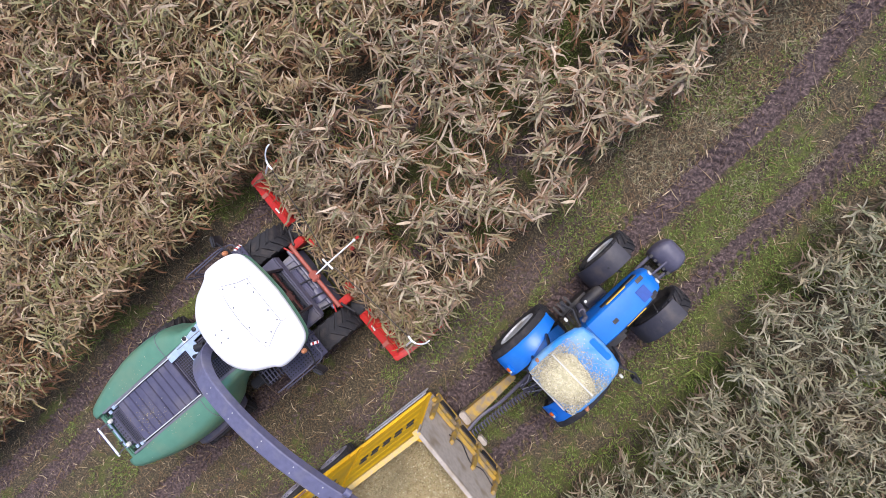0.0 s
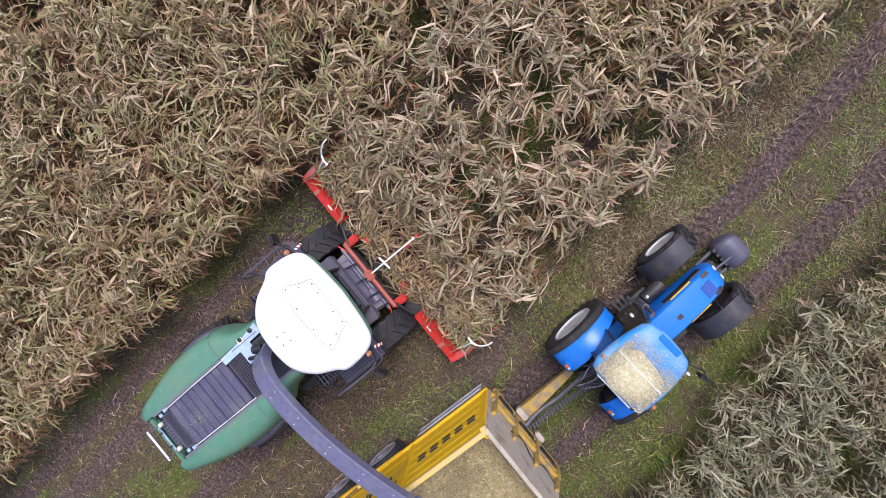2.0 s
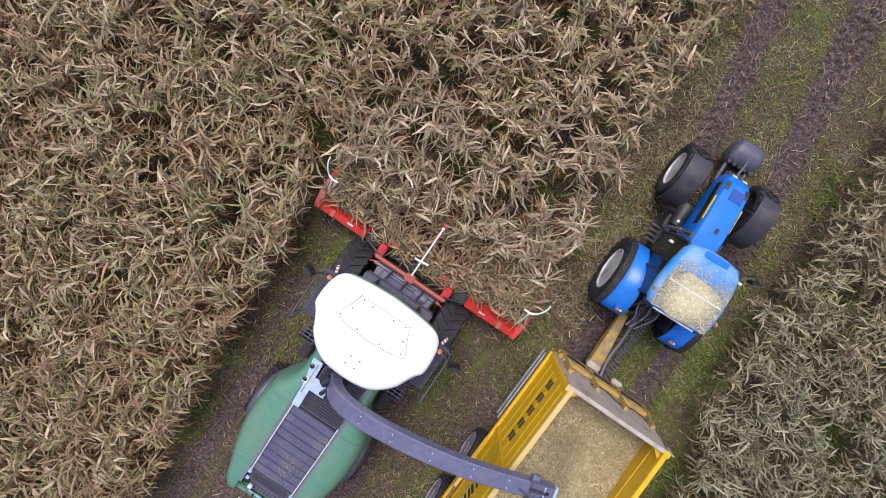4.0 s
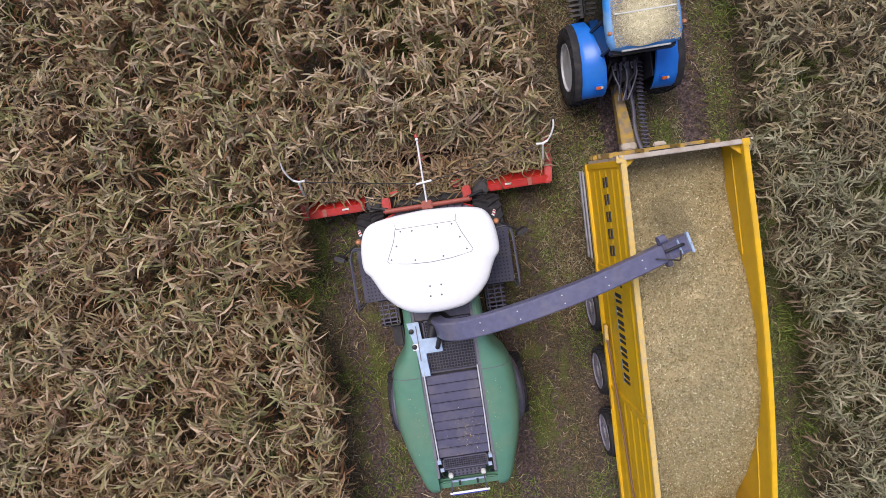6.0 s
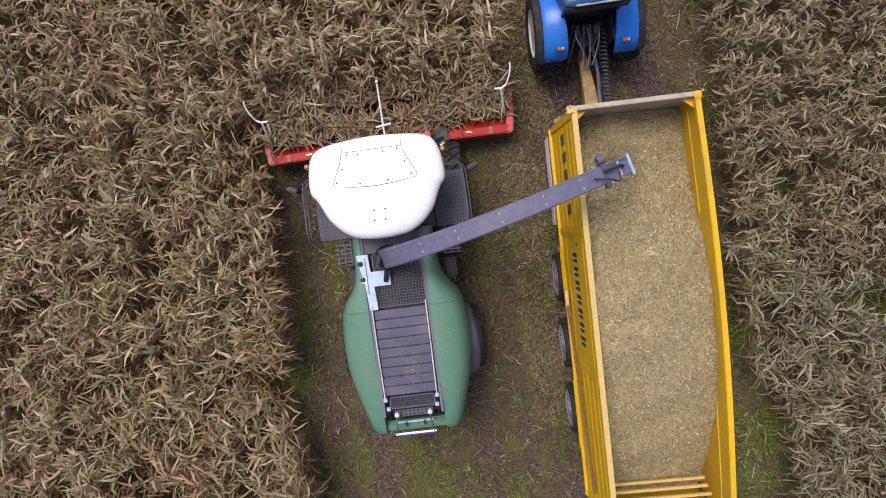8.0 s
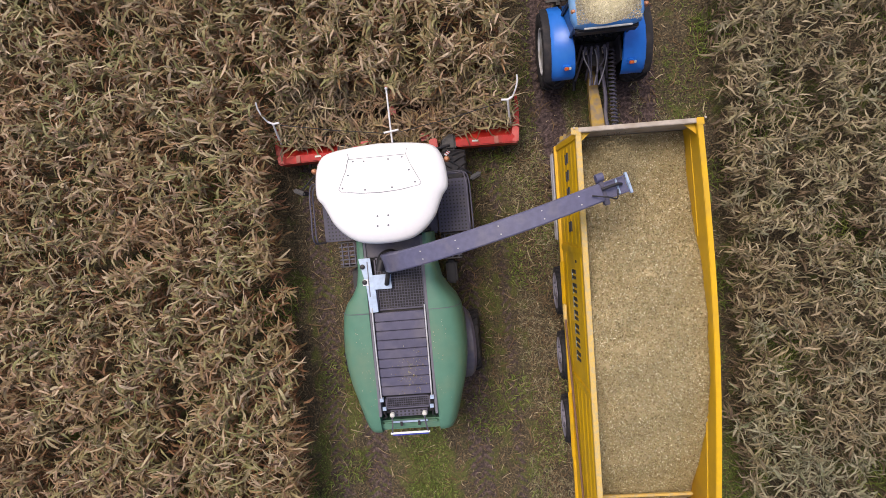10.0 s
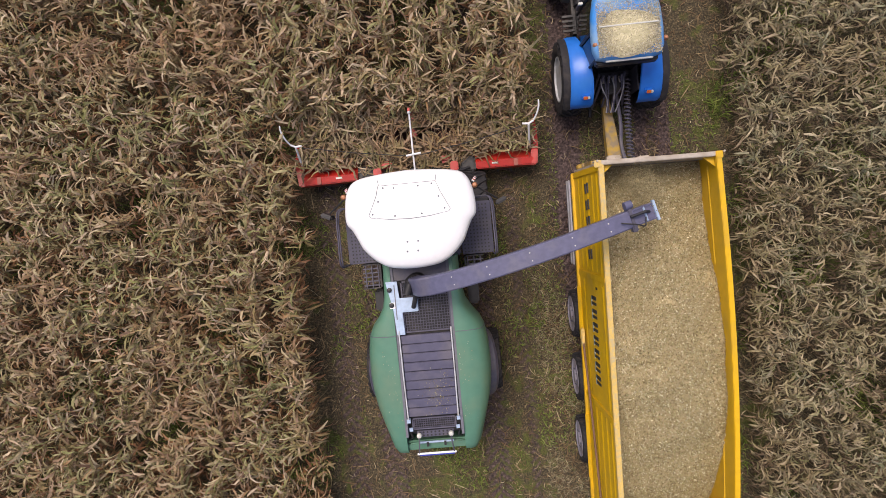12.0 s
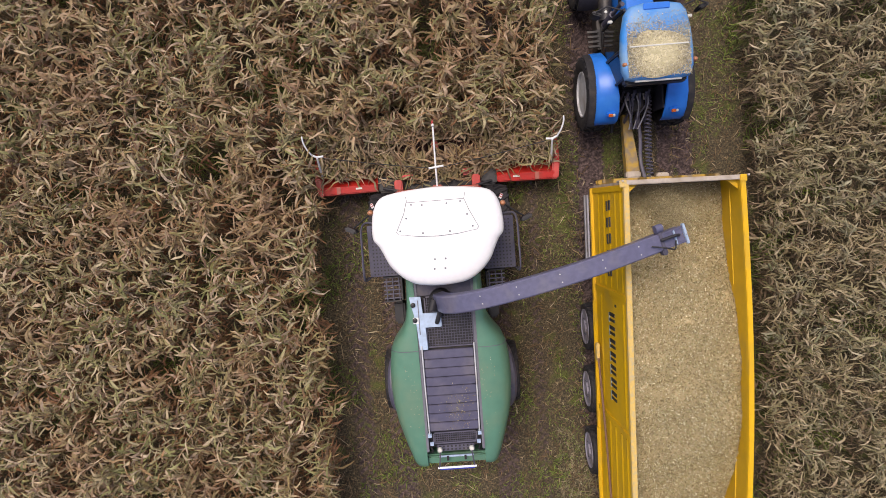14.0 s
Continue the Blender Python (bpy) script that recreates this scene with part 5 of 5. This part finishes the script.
def chips(name, label, x, y, z, lo, hi, motion_of, material=None):
    n = len(x)
    v, f = ribbons(np.stack([x, y, z], 1), RNG.uniform(0, 6.28, n), RNG.uniform(-0.2, 0.7, n), RNG.uniform(lo, hi, n), RNG.uniform(0.006, 0.02, n), np.zeros(n), RNG.normal(0, 0.3, n), 1)
    me = bpy.data.meshes.new(name)
    raw_mesh(me, v, f)
    me.materials.append(material or CHIPS)
    ob = tagged(new(name, me), label, "chaff", kind="stuff")
    MOVERS.append((ob, motion_of))


def between(t, rows):
    if t <= rows[0][0]:
        return rows[0][1:]
    for a, b in zip(rows, rows[1:]):
        if t <= b[0]:
            s = (t - a[0]) / (b[0] - a[0])
            return [p + (q - p) * s for p, q in zip(a[1:], b[1:])]
    return rows[-1][1:]


TRACTOR = [(0.0, 5.47, 4.66, 5.0), (1.0, 5.35, 4.64, 4.8), (2.0, 5.26, 4.63, 4.5), (3.0, 5.19, 4.55, 4.0), (4.2, 5.07, 4.40, 2.0), (5.3, 4.93, 4.25, 0.5), (6.0, 4.91, 4.12, 0.0), (7.0, 4.94, 3.88, 0.0), (8.2, 4.96, 3.74, 0.0),
           (9.5, 4.96, 3.66, 0.0), (11.0, 4.91, 3.60, 0.0), (12.5, 4.91, 3.52, 0.0), (14.0, 4.92, 3.53, 0.0)]
TRAILER = [(0.0, 5.54, 1.85, 0.0), (1.0, 5.47, 1.88, 0.0), (2.0, 5.36, 1.93, 0.0), (3.0, 5.30, 1.92, 0.0), (4.2, 5.24, 1.92, -0.3), (5.3, 5.17, 1.93, -0.6), (6.0, 5.17, 1.80, -1.0), (7.0, 5.18, 1.49, -1.2), (8.2, 5.22, 1.36, -1.1),
           (9.5, 5.25, 1.30, -1.0), (11.0, 5.19, 1.23, -0.9), (12.5, 5.16, 1.13, -1.2), (14.0, 5.11, 1.17, -1.5)]


def tractor_at(t):
    x, y, a = between(t, TRACTOR)
    return convoy(t) @ pose(x, y, 0, 0, 0, a)


def trailer_at(t):
    x, y, a = between(t, TRAILER)
    return convoy(t) @ pose(x, y, 0, 0, 0, a)


# ---- silage trailer; its origin is under the middle of its front rim ----
RIM, FLOOR, LONG = 3.6, 1.35, 8.8
TOP_W, LOW_W = 1.22, 1.34


def wall_x(z):
    return LOW_W + (TOP_W - LOW_W) * (z - FLOOR) / (RIM - FLOOR)


def swollen(y):
    """How far the load has pushed out the rim of the right wall."""
    u = np.clip(-np.asarray(y, dtype=float) / LONG, 0, 1)
    return 0.15 * np.sin(np.pi * u) - 0.07 * u


def swell(geo, s):
    if s > 0:
        geo.v = [(x + float(swollen(y)) * max(z - FLOOR, 0.0) / (RIM - FLOOR), y, z) for x, y, z in geo.v]
    return geo


def spans(y0, y1, n=5):
    return [y0 + (y1 - y0) * k / n for k in range(n + 1)]


def make_trailer():
    t = thing("silage_trailer", "yellow three-axle silage trailer filled with chopped maize", "trailer")
    for s in (-1, 1):
        th = 0.05
        wl = part("side_wall", swell(Geo().loft([[(s * wall_x(FLOOR), y, FLOOR), (s * wall_x(RIM), y, RIM), (s * (wall_x(RIM) - th), y, RIM), (s * (wall_x(FLOOR) - th), y, FLOOR)] for y in spans(0.0, -LONG, 16)]), s), YELLOW, t, "yellow steel side wall")
        part("top_rail", swell(Geo().loft([[(s * (TOP_W + 0.02), y, RIM - 0.1), (s * (TOP_W + 0.02), y, RIM + 0.02), (s * (TOP_W - 0.09), y, RIM + 0.02), (s * (TOP_W - 0.09), y, RIM - 0.1)] for y in spans(0.02, -LONG, 16)]), s), YELLOW_WORN if s < 0 else YELLOW, t, "worn yellow top rail", 0.012)
        # pressed ribs along and uprights across the wall
        for z in (1.75, 2.15, 2.55, 2.95, 3.3):
            for y0, y1 in ((-0.18, -2.28), (-2.55, -5.25), (-5.5, -8.6)):
                if y1 == -5.25 and 2.0 < z < 3.0:
                    continue
                part("wall_rib", swell(Geo().loft([[(s * (wall_x(z) - 0.004), y, z - 0.06), (s * (wall_x(z) + 0.018), y, z - 0.02), (s * (wall_x(z) + 0.018), y, z + 0.02), (s * (wall_x(z) - 0.004), y, z + 0.07)] for y in spans(y0, y1)]), s), YELLOW, wl, bevel=0.006)
                if z == 2.95:
                    part("inner_groove", swell(Geo().loft([[(s * (wall_x(z) - th + 0.004), y, z - 0.03), (s * (wall_x(z) - th - 0.018), y, z - 0.012), (s * (wall_x(z) - th - 0.018), y, z + 0.012), (s * (wall_x(z) - th + 0.004), y, z + 0.03)] for y in spans(y0, y1)]), s), YELLOW, wl)
        for y in (-0.07, -2.4, -5.4, -LONG + 0.07):
            part("wall_post", swell(Geo().loft([[(s * (wall_x(FLOOR) - 0.01), q, FLOOR - 0.05), (s * (wall_x(FLOOR) + 0.03), q, FLOOR - 0.05), (s * (wall_x(RIM) + 0.025), q, RIM - 0.05), (s * (wall_x(RIM) - 0.01), q, RIM - 0.05)] for q in (y - 0.07, y + 0.07)]), s), YELLOW, wl, "yellow wall post", 0.012)
        part("lower_sill", Geo().box(min(s * 1.22, s * 1.40), max(s * 1.22, s * 1.40), -LONG, 0.0, FLOOR - 0.16, FLOOR), YELLOW, t, bevel=0.02)
        # sloping mudguard pieces over the axles
        for y0, y1 in ((-2.75, -4.1), (-5.95, -7.6)):
            part("mudguard", Geo().loft([[(s * 1.34, y, FLOOR + 0.06), (s * 1.42, y, FLOOR - 0.02), (s * 1.42, y, FLOOR - 0.10), (s * 1.34, y, FLOOR - 0.10)] for y in (y0, y0 - 0.25, y1 + 0.2, y1)]), YELLOW, t, "yellow mudguard plate", 0.02)
        # under-run rails
        for k in range(2):
            part("side_guard_rail", box(min(s * 1.40, s * 1.44), max(s * 1.40, s * 1.44), -2.25, -0.15, 0.72 + 0.30 * k, 0.82 + 0.30 * k), RIM_GREY, t, "pale aluminium side guard rail", 0.01)
        for y in (-0.3, -1.2, -2.1):
            part("guard_post", box(min(s * 1.34, s * 1.40), max(s * 1.34, s * 1.40), y - 0.04, y + 0.04, 0.70, 1.25), BLACK, t)
        for y in (-3.55, -5.2, -6.85):
            wheel(t, s * 1.25, y, 0.62, 0.50, RIM_VIOLET, 22, "dusty grey-violet steel rim", 0.03, 0.95, 1.22)
    # lettering on the walls stands as plain bars
    make_bars(t)
    # gate ram pipe along the left wall
    part("gate_pipe", tube(smooth_line([(-1.43, -4.1, 1.75), (-1.42, -4.9, 1.95), (-1.40, -6.2, 2.2), (-1.37, -8.2, 2.5)], 5), 0.028), surface("rusty_pipe", (0.16, 0.085, 0.05), 0.7, bump=0.1), t, "rusty brown pipe along the wall")
    part("valve_block", box(-1.46, -1.38, -4.2, -3.75, 1.55, 1.72), YELLOW_WORN, t, bevel=0.02)
    # front wall of dusty steel with yellow struts
    fw = part("front_wall", Geo().loft([[(-LOW_W + 0.02, 0.0, FLOOR), (LOW_W - 0.02, 0.0, FLOOR), (TOP_W - 0.02, 0.0, RIM), (-TOP_W + 0.02, 0.0, RIM)], [(-LOW_W + 0.02, 0.06, FLOOR), (LOW_W - 0.02, 0.06, FLOOR), (TOP_W - 0.02, 0.06, RIM), (-TOP_W + 0.02, 0.06, RIM)]]), BARE, t, "dusty bare steel front wall")
    part("front_rail", box(-TOP_W - 0.02, TOP_W + 0.02, -0.015, 0.08, RIM - 0.08, RIM + 0.022), BARE, t, "dull steel front rim", 0.012)
    for x in (-1.18, -0.4, 0.4, 1.18):
        part("front_strut", Geo().loft([[(x - 0.05, 0.06, 1.3), (x + 0.05, 0.06, 1.3), (x + 0.05, 0.2, 1.3), (x - 0.05, 0.2, 1.3)], [(x * 0.95 - 0.05, 0.06, 2.6), (x * 0.95 + 0.05, 0.06, 2.6), (x * 0.95 + 0.05, 0.16, 2.6), (x * 0.95 - 0.05, 0.16, 2.6)]]), DIRTY_YELLOW, fw, "dusty yellow strut", 0.01)
    for z in (1.3, 1.95):
        part("front_bar", box(-1.25, 1.25, 0.08, 0.18, z - 0.045, z + 0.045), DIRTY_YELLOW, fw, bevel=0.015)
    for x in (-0.8, 0.0, 0.8):
        part("frame_opening", box(x - 0.27, x + 0.27, 0.13, 0.185, 1.37, 1.62), BLACK, fw, "dark opening in the lower frame", 0.02)
    part("frame_beam", box(-1.3, 1.3, 0.06, 0.17, 1.62, 1.74), DIRTY_YELLOW, fw, "dusty yellow cross beam", 0.02)
    part("wall_cable", tube(smooth_line([(-0.5, 0.09, 2.35), (-0.1, 0.10, 2.1), (0.3, 0.09, 2.42), (0.7, 0.10, 2.15), (1.15, 0.09, 2.3)], 6), 0.014, 6), BLACK, fw, "loose dark cable")
    for s in (-1, 1):
        part("corner_bracket", Geo().box(s * TOP_W - 0.11, s * TOP_W + 0.04, -0.06, 0.085, RIM + 0.02, RIM + 0.045), YELLOW_WORN if s < 0 else YELLOW, t, bevel=0.012)
        part("corner_lug", tube([(s * (TOP_W + 0.06), 0.07, RIM - 0.3), (s * (TOP_W + 0.05), 0.07, RIM + 0.09)], 0.022), BARE, t)
        part("inner_gusset", Geo().prism([(s * (TOP_W - 0.06), -0.02), (s * (TOP_W - 0.30), -0.02), (s * (TOP_W - 0.06), -0.22)], RIM - 0.16, RIM - 0.13), YELLOW, t)
    part("floor_plate", box(-1.3, 1.3, -LONG, 0.0, FLOOR - 0.06, FLOOR), BARE, t)
    part("chassis", Geo().box(-0.5, -0.36, -8.2, 0.2, 0.85, 1.2).box(0.36, 0.5, -8.2, 0.2, 0.85, 1.2).box(-1.0, 1.0, -3.62, -3.48, 0.55, 0.69).box(-1.0, 1.0, -5.27, -5.13, 0.55, 0.69).box(-1.0, 1.0, -6.92, -6.78, 0.55, 0.69), BLACK, t, bevel=0.02)
    # rear gate with open bars
    for s in (-1, 1):
        part("gate_post", box(min(s * 1.08, s * 1.2), max(s * 1.08, s * 1.2), -LONG - 0.08, -LONG, 1.3, 3.5), YELLOW, t, bevel=0.02)
    part("rear_gate", box(-1.15, 1.15, -LONG - 0.06, -LONG, 1.3, 2.5), YELLOW, t, "yellow rear gate with open upper bars", 0.02)
    for k in range(6):
        part("gate_bar", box(-1.10, 1.10, -0.03, 0.03, -0.035, 0.035), YELLOW_WORN, t, "dusty gate bar", 0.008, at=pose(0, -8.14 - 0.11 * k, 2.25 + 0.16 * k))
    # drawbar, hose and cable
    part("drawbar", Geo().loft([[(-0.42, -0.3, 0.85), (0.0, -0.3, 0.85), (0.0, -0.3, 1.15), (-0.42, -0.3, 1.15)], [(-0.42, 0.5, 0.75), (-0.10, 0.5, 0.75), (-0.10, 0.5, 1.05), (-0.42, 0.5, 1.05)], [(-0.40, 1.85, 0.5), (-0.22, 1.85, 0.5), (-0.22, 1.85, 0.72), (-0.40, 1.85, 0.72)]]), DIRTY_YELLOW, t, "dusty yellow drawbar", 0.02)
    part("supply_hose", tube(smooth_line([(-0.05, 0.1, 1.35), (-0.1, 0.6, 1.15), (-0.05, 1.2, 1.0), (-0.15, 1.9, 1.1), (-0.25, 2.3, 1.3)], 8), 0.045), GREY, t, "grey corrugated supply hose")
    coil = [(0.10 + 0.075 * math.cos(q * 0.9), 0.1 + 2.1 * q / 160, 1.25 - 0.12 * math.sin(math.pi * q / 160) + 0.065 * math.sin(q * 0.9)) for q in range(161)]
    part("coiled_cable", tube(coil, 0.019, 5), GREY, t, "coiled dark air line")
    part("valve_box", box(-0.5, -0.15, 0.2, 0.36, 1.1, 1.3), BARE, t, bevel=0.03)
    part("tool_box", box(0.25, 0.55, 0.18, 0.3, 1.05, 1.25), BARE, t, bevel=0.03)
    MOVERS.append((t, trailer_at))


def make_bars(t):
    dark = surface("dark_lettering", (0.02, 0.02, 0.025), 0.5, bump=0)
    pale = surface("pale_lettering", (0.30, 0.36, 0.36), 0.5, bump=0)

    def bar(y, z, dy, dz, m, out=0.034):
        s = -1
        slope = (TOP_W - LOW_W) / (RIM - FLOOR)
        g = Geo().loft([[(s * (wall_x(z + k * dz / 2) + out), y - dy / 2, z + k * dz / 2), (s * (wall_x(z + k * dz / 2) + out), y + dy / 2, z + k * dz / 2), (s * (wall_x(z + k * dz / 2) + out - 0.03), y + dy / 2, z + k * dz / 2), (s * (wall_x(z + k * dz / 2) + out - 0.03), y - dy / 2, z + k * dz / 2)] for k in (-1, 1)])
        part("lettering_bar", g, m, t)

    # short word on the front panel: five pairs of bars
    for k in range(5):
        y = -0.42 - 0.37 * k
        bar(y, 2.60, 0.22, 0.06, dark, 0.026)
        bar(y - 0.02, 2.42, 0.22, 0.06, dark, 0.026)
    bar(-2.66, 2.80, 0.05, 0.10, dark, 0.012)
    # long word on the middle panel: seven pairs of bars over a pale shade
    for k in range(7):
        y = -2.95 - 0.305 * k
        bar(y - 0.04, 2.34, 0.22, 0.05, pale, 0.012)
        bar(y + 0.05, 2.54, 0.08, 0.34, dark, 0.013)
        bar(y - 0.08, 2.54, 0.06, 0.34, dark, 0.013)


def make_load():
    """The heap of chopped maize in the trailer."""
    xs, ys = np.linspace(-1.28, 1.28, 64), np.linspace(-8.55, -0.01, 200)
    X, Y = np.meshgrid(xs, ys)

    def top(x, y):
        u = (-y) / 8.55
        edge = np.interp(u, (0.0, 0.05, 0.2, 0.34, 0.45, 0.56, 0.70, 0.84, 0.94, 1.0), (2.45, 2.5, 2.72, 3.02, 3.27, 3.28, 3.06, 2.6, 1.9, 1.6)) - 0.05 * x
        dip = -0.18 * np.exp(-((y + 1.3) / 0.7) ** 2 - (x / 0.6) ** 2)
        return edge + 0.15 * (1 - (x / 1.2) ** 2) + dip + 0.05 * np.sin(2.2 * y + 1.5 * x) + 0.03 * np.sin(5.1 * y - 2.7 * x)

    Z = top(X, Y) + RNG.normal(0, 0.012, X.shape)
    lim = LOW_W + (TOP_W - LOW_W) * (Z - FLOOR) / (RIM - FLOOR) - 0.052
    X = np.clip(X * 1.1, -lim, lim + swollen(Y) * (Z - FLOOR) / (RIM - FLOOR))
    ny, nx = X.shape
    idx = np.arange(nx * ny).reshape(ny, nx)
    f = np.stack([idx[:-1, :-1], idx[:-1, 1:], idx[1:, 1:], idx[1:, :-1]], -1).reshape(-1, 4)
    me = bpy.data.meshes.new("maize_silage")
    raw_mesh(me, np.stack([X, Y, Z], -1).reshape(-1, 3), f)
    me.polygons.foreach_set("use_smooth", np.ones(len(f), dtype=bool))
    me.materials.append(SILAGE)
    MOVERS.append((tagged(new("maize_silage", me), "heap of light brown chopped maize in the yellow trailer", "silage", kind="stuff"), trailer_at))
    n = 60000
    y = RNG.uniform(-8.45, -0.04, n)
    x = RNG.uniform(-1.21, 1.21 + 0.7 * swollen(y), n)
    chips("silage_chips", "loose chopped maize pieces on top of the trailer's load", x, y, top(x / 1.1, y) + RNG.uniform(0.0, 0.03, n), 0.015, 0.05, trailer_at)
    # what the spout throws
    n = 4200
    s = RNG.random(n) ** 0.7
    x = 4.72 + 0.30 * s - 0.25 * s * s + RNG.normal(0, 0.04 + 0.19 * s, n)
    y = 0.18 + 0.75 * s + RNG.normal(0, 0.05 + 0.17 * s, n)
    z = 4.42 - 0.15 * s - 1.45 * s * s + RNG.normal(0, 0.05, n)
    chips("chaff_stream", "chopped maize blown from the spout into the trailer", x, y, z, 0.010, 0.026, convoy, STREAM)


def make_deck_dust():
    n = 220
    x, y = RNG.normal(0.2, 0.22, n), RNG.normal(-3.55, 0.28, n)
    ok = (np.abs(x) < 0.53) & (y > -3.95) & (y < -2.2)
    x, y = x[ok], y[ok]
    chips("deck_chaff", "specks of chopped maize on the harvester's dark hood", x, y, np.full(len(x), 2.915), 0.010, 0.028, convoy)
    n = 70
    x, y = RNG.uniform(-0.8, 0.8, n), RNG.uniform(-4.6, -1.0, n)
    x = np.where(RNG.random(n) < 0.5, x * 0.2 + 0.85, x * 0.2 - 0.85)
    y = RNG.uniform(-4.2, -2.3, n)
    chips("panel_chaff", "specks of chopped maize on the green side panels", x, y, np.full(n, 2.94), 0.01, 0.025, convoy, PALE_CHIPS)


make_harvester()
make_header()
make_deck_dust()
make_taken_crop()
make_tractor()
make_trailer()
make_load()


# ---- what moves ----
def motions():
    times = [k * 0.5 for k in range(29)]
    for ob, where in MOVERS:
        walk(ob, [(t, where(t)) for t in times])
    fine = [k * 0.25 for k in range(57)]
    for hub, x, y, r in WHEELS:
        walk(hub, [(t, pose(x, y, r, -math.degrees(travel(t) / r), 0, 0)) for t in fine])
    rnd = random.Random(3)
    for ob, m in PIECES:
        y = m.translation.y
        lo, hi = 0.0, 14.0
        for _ in range(40):
            mid = (lo + hi) / 2
            lo, hi = (mid, hi) if travel(mid) + CUT < y else (lo, mid)
        tc = hi + rnd.uniform(-0.08, 0.08)
        side = rnd.uniform(-12, 12)
        phases = ((-0.75, 0, 0, 0), (-0.35, -16, 0.05, -0.1), (0.0, -42, 0.1, -0.35), (0.3, -62, 0.45, -0.75), (0.6, -70, 0.9, -1.6), (0.9, -72, 1.3, -3.2))

        def fall(p):
            tilt, ahead, down = between(p, phases)
            return pose(0, ahead, down) @ Matrix.Translation(m.translation) @ pose(0, 0, 0, tilt, side * tilt / -60) @ m.to_3x3().to_4x4()

        inner = sorted(t for t in (tc + ph[0] for ph in phases) if 0.05 < t < 13.95)
        rows = [(t, fall(t - tc)) for t in [0.0] + inner + [14.0]]
        walk(ob, rows)


motions()
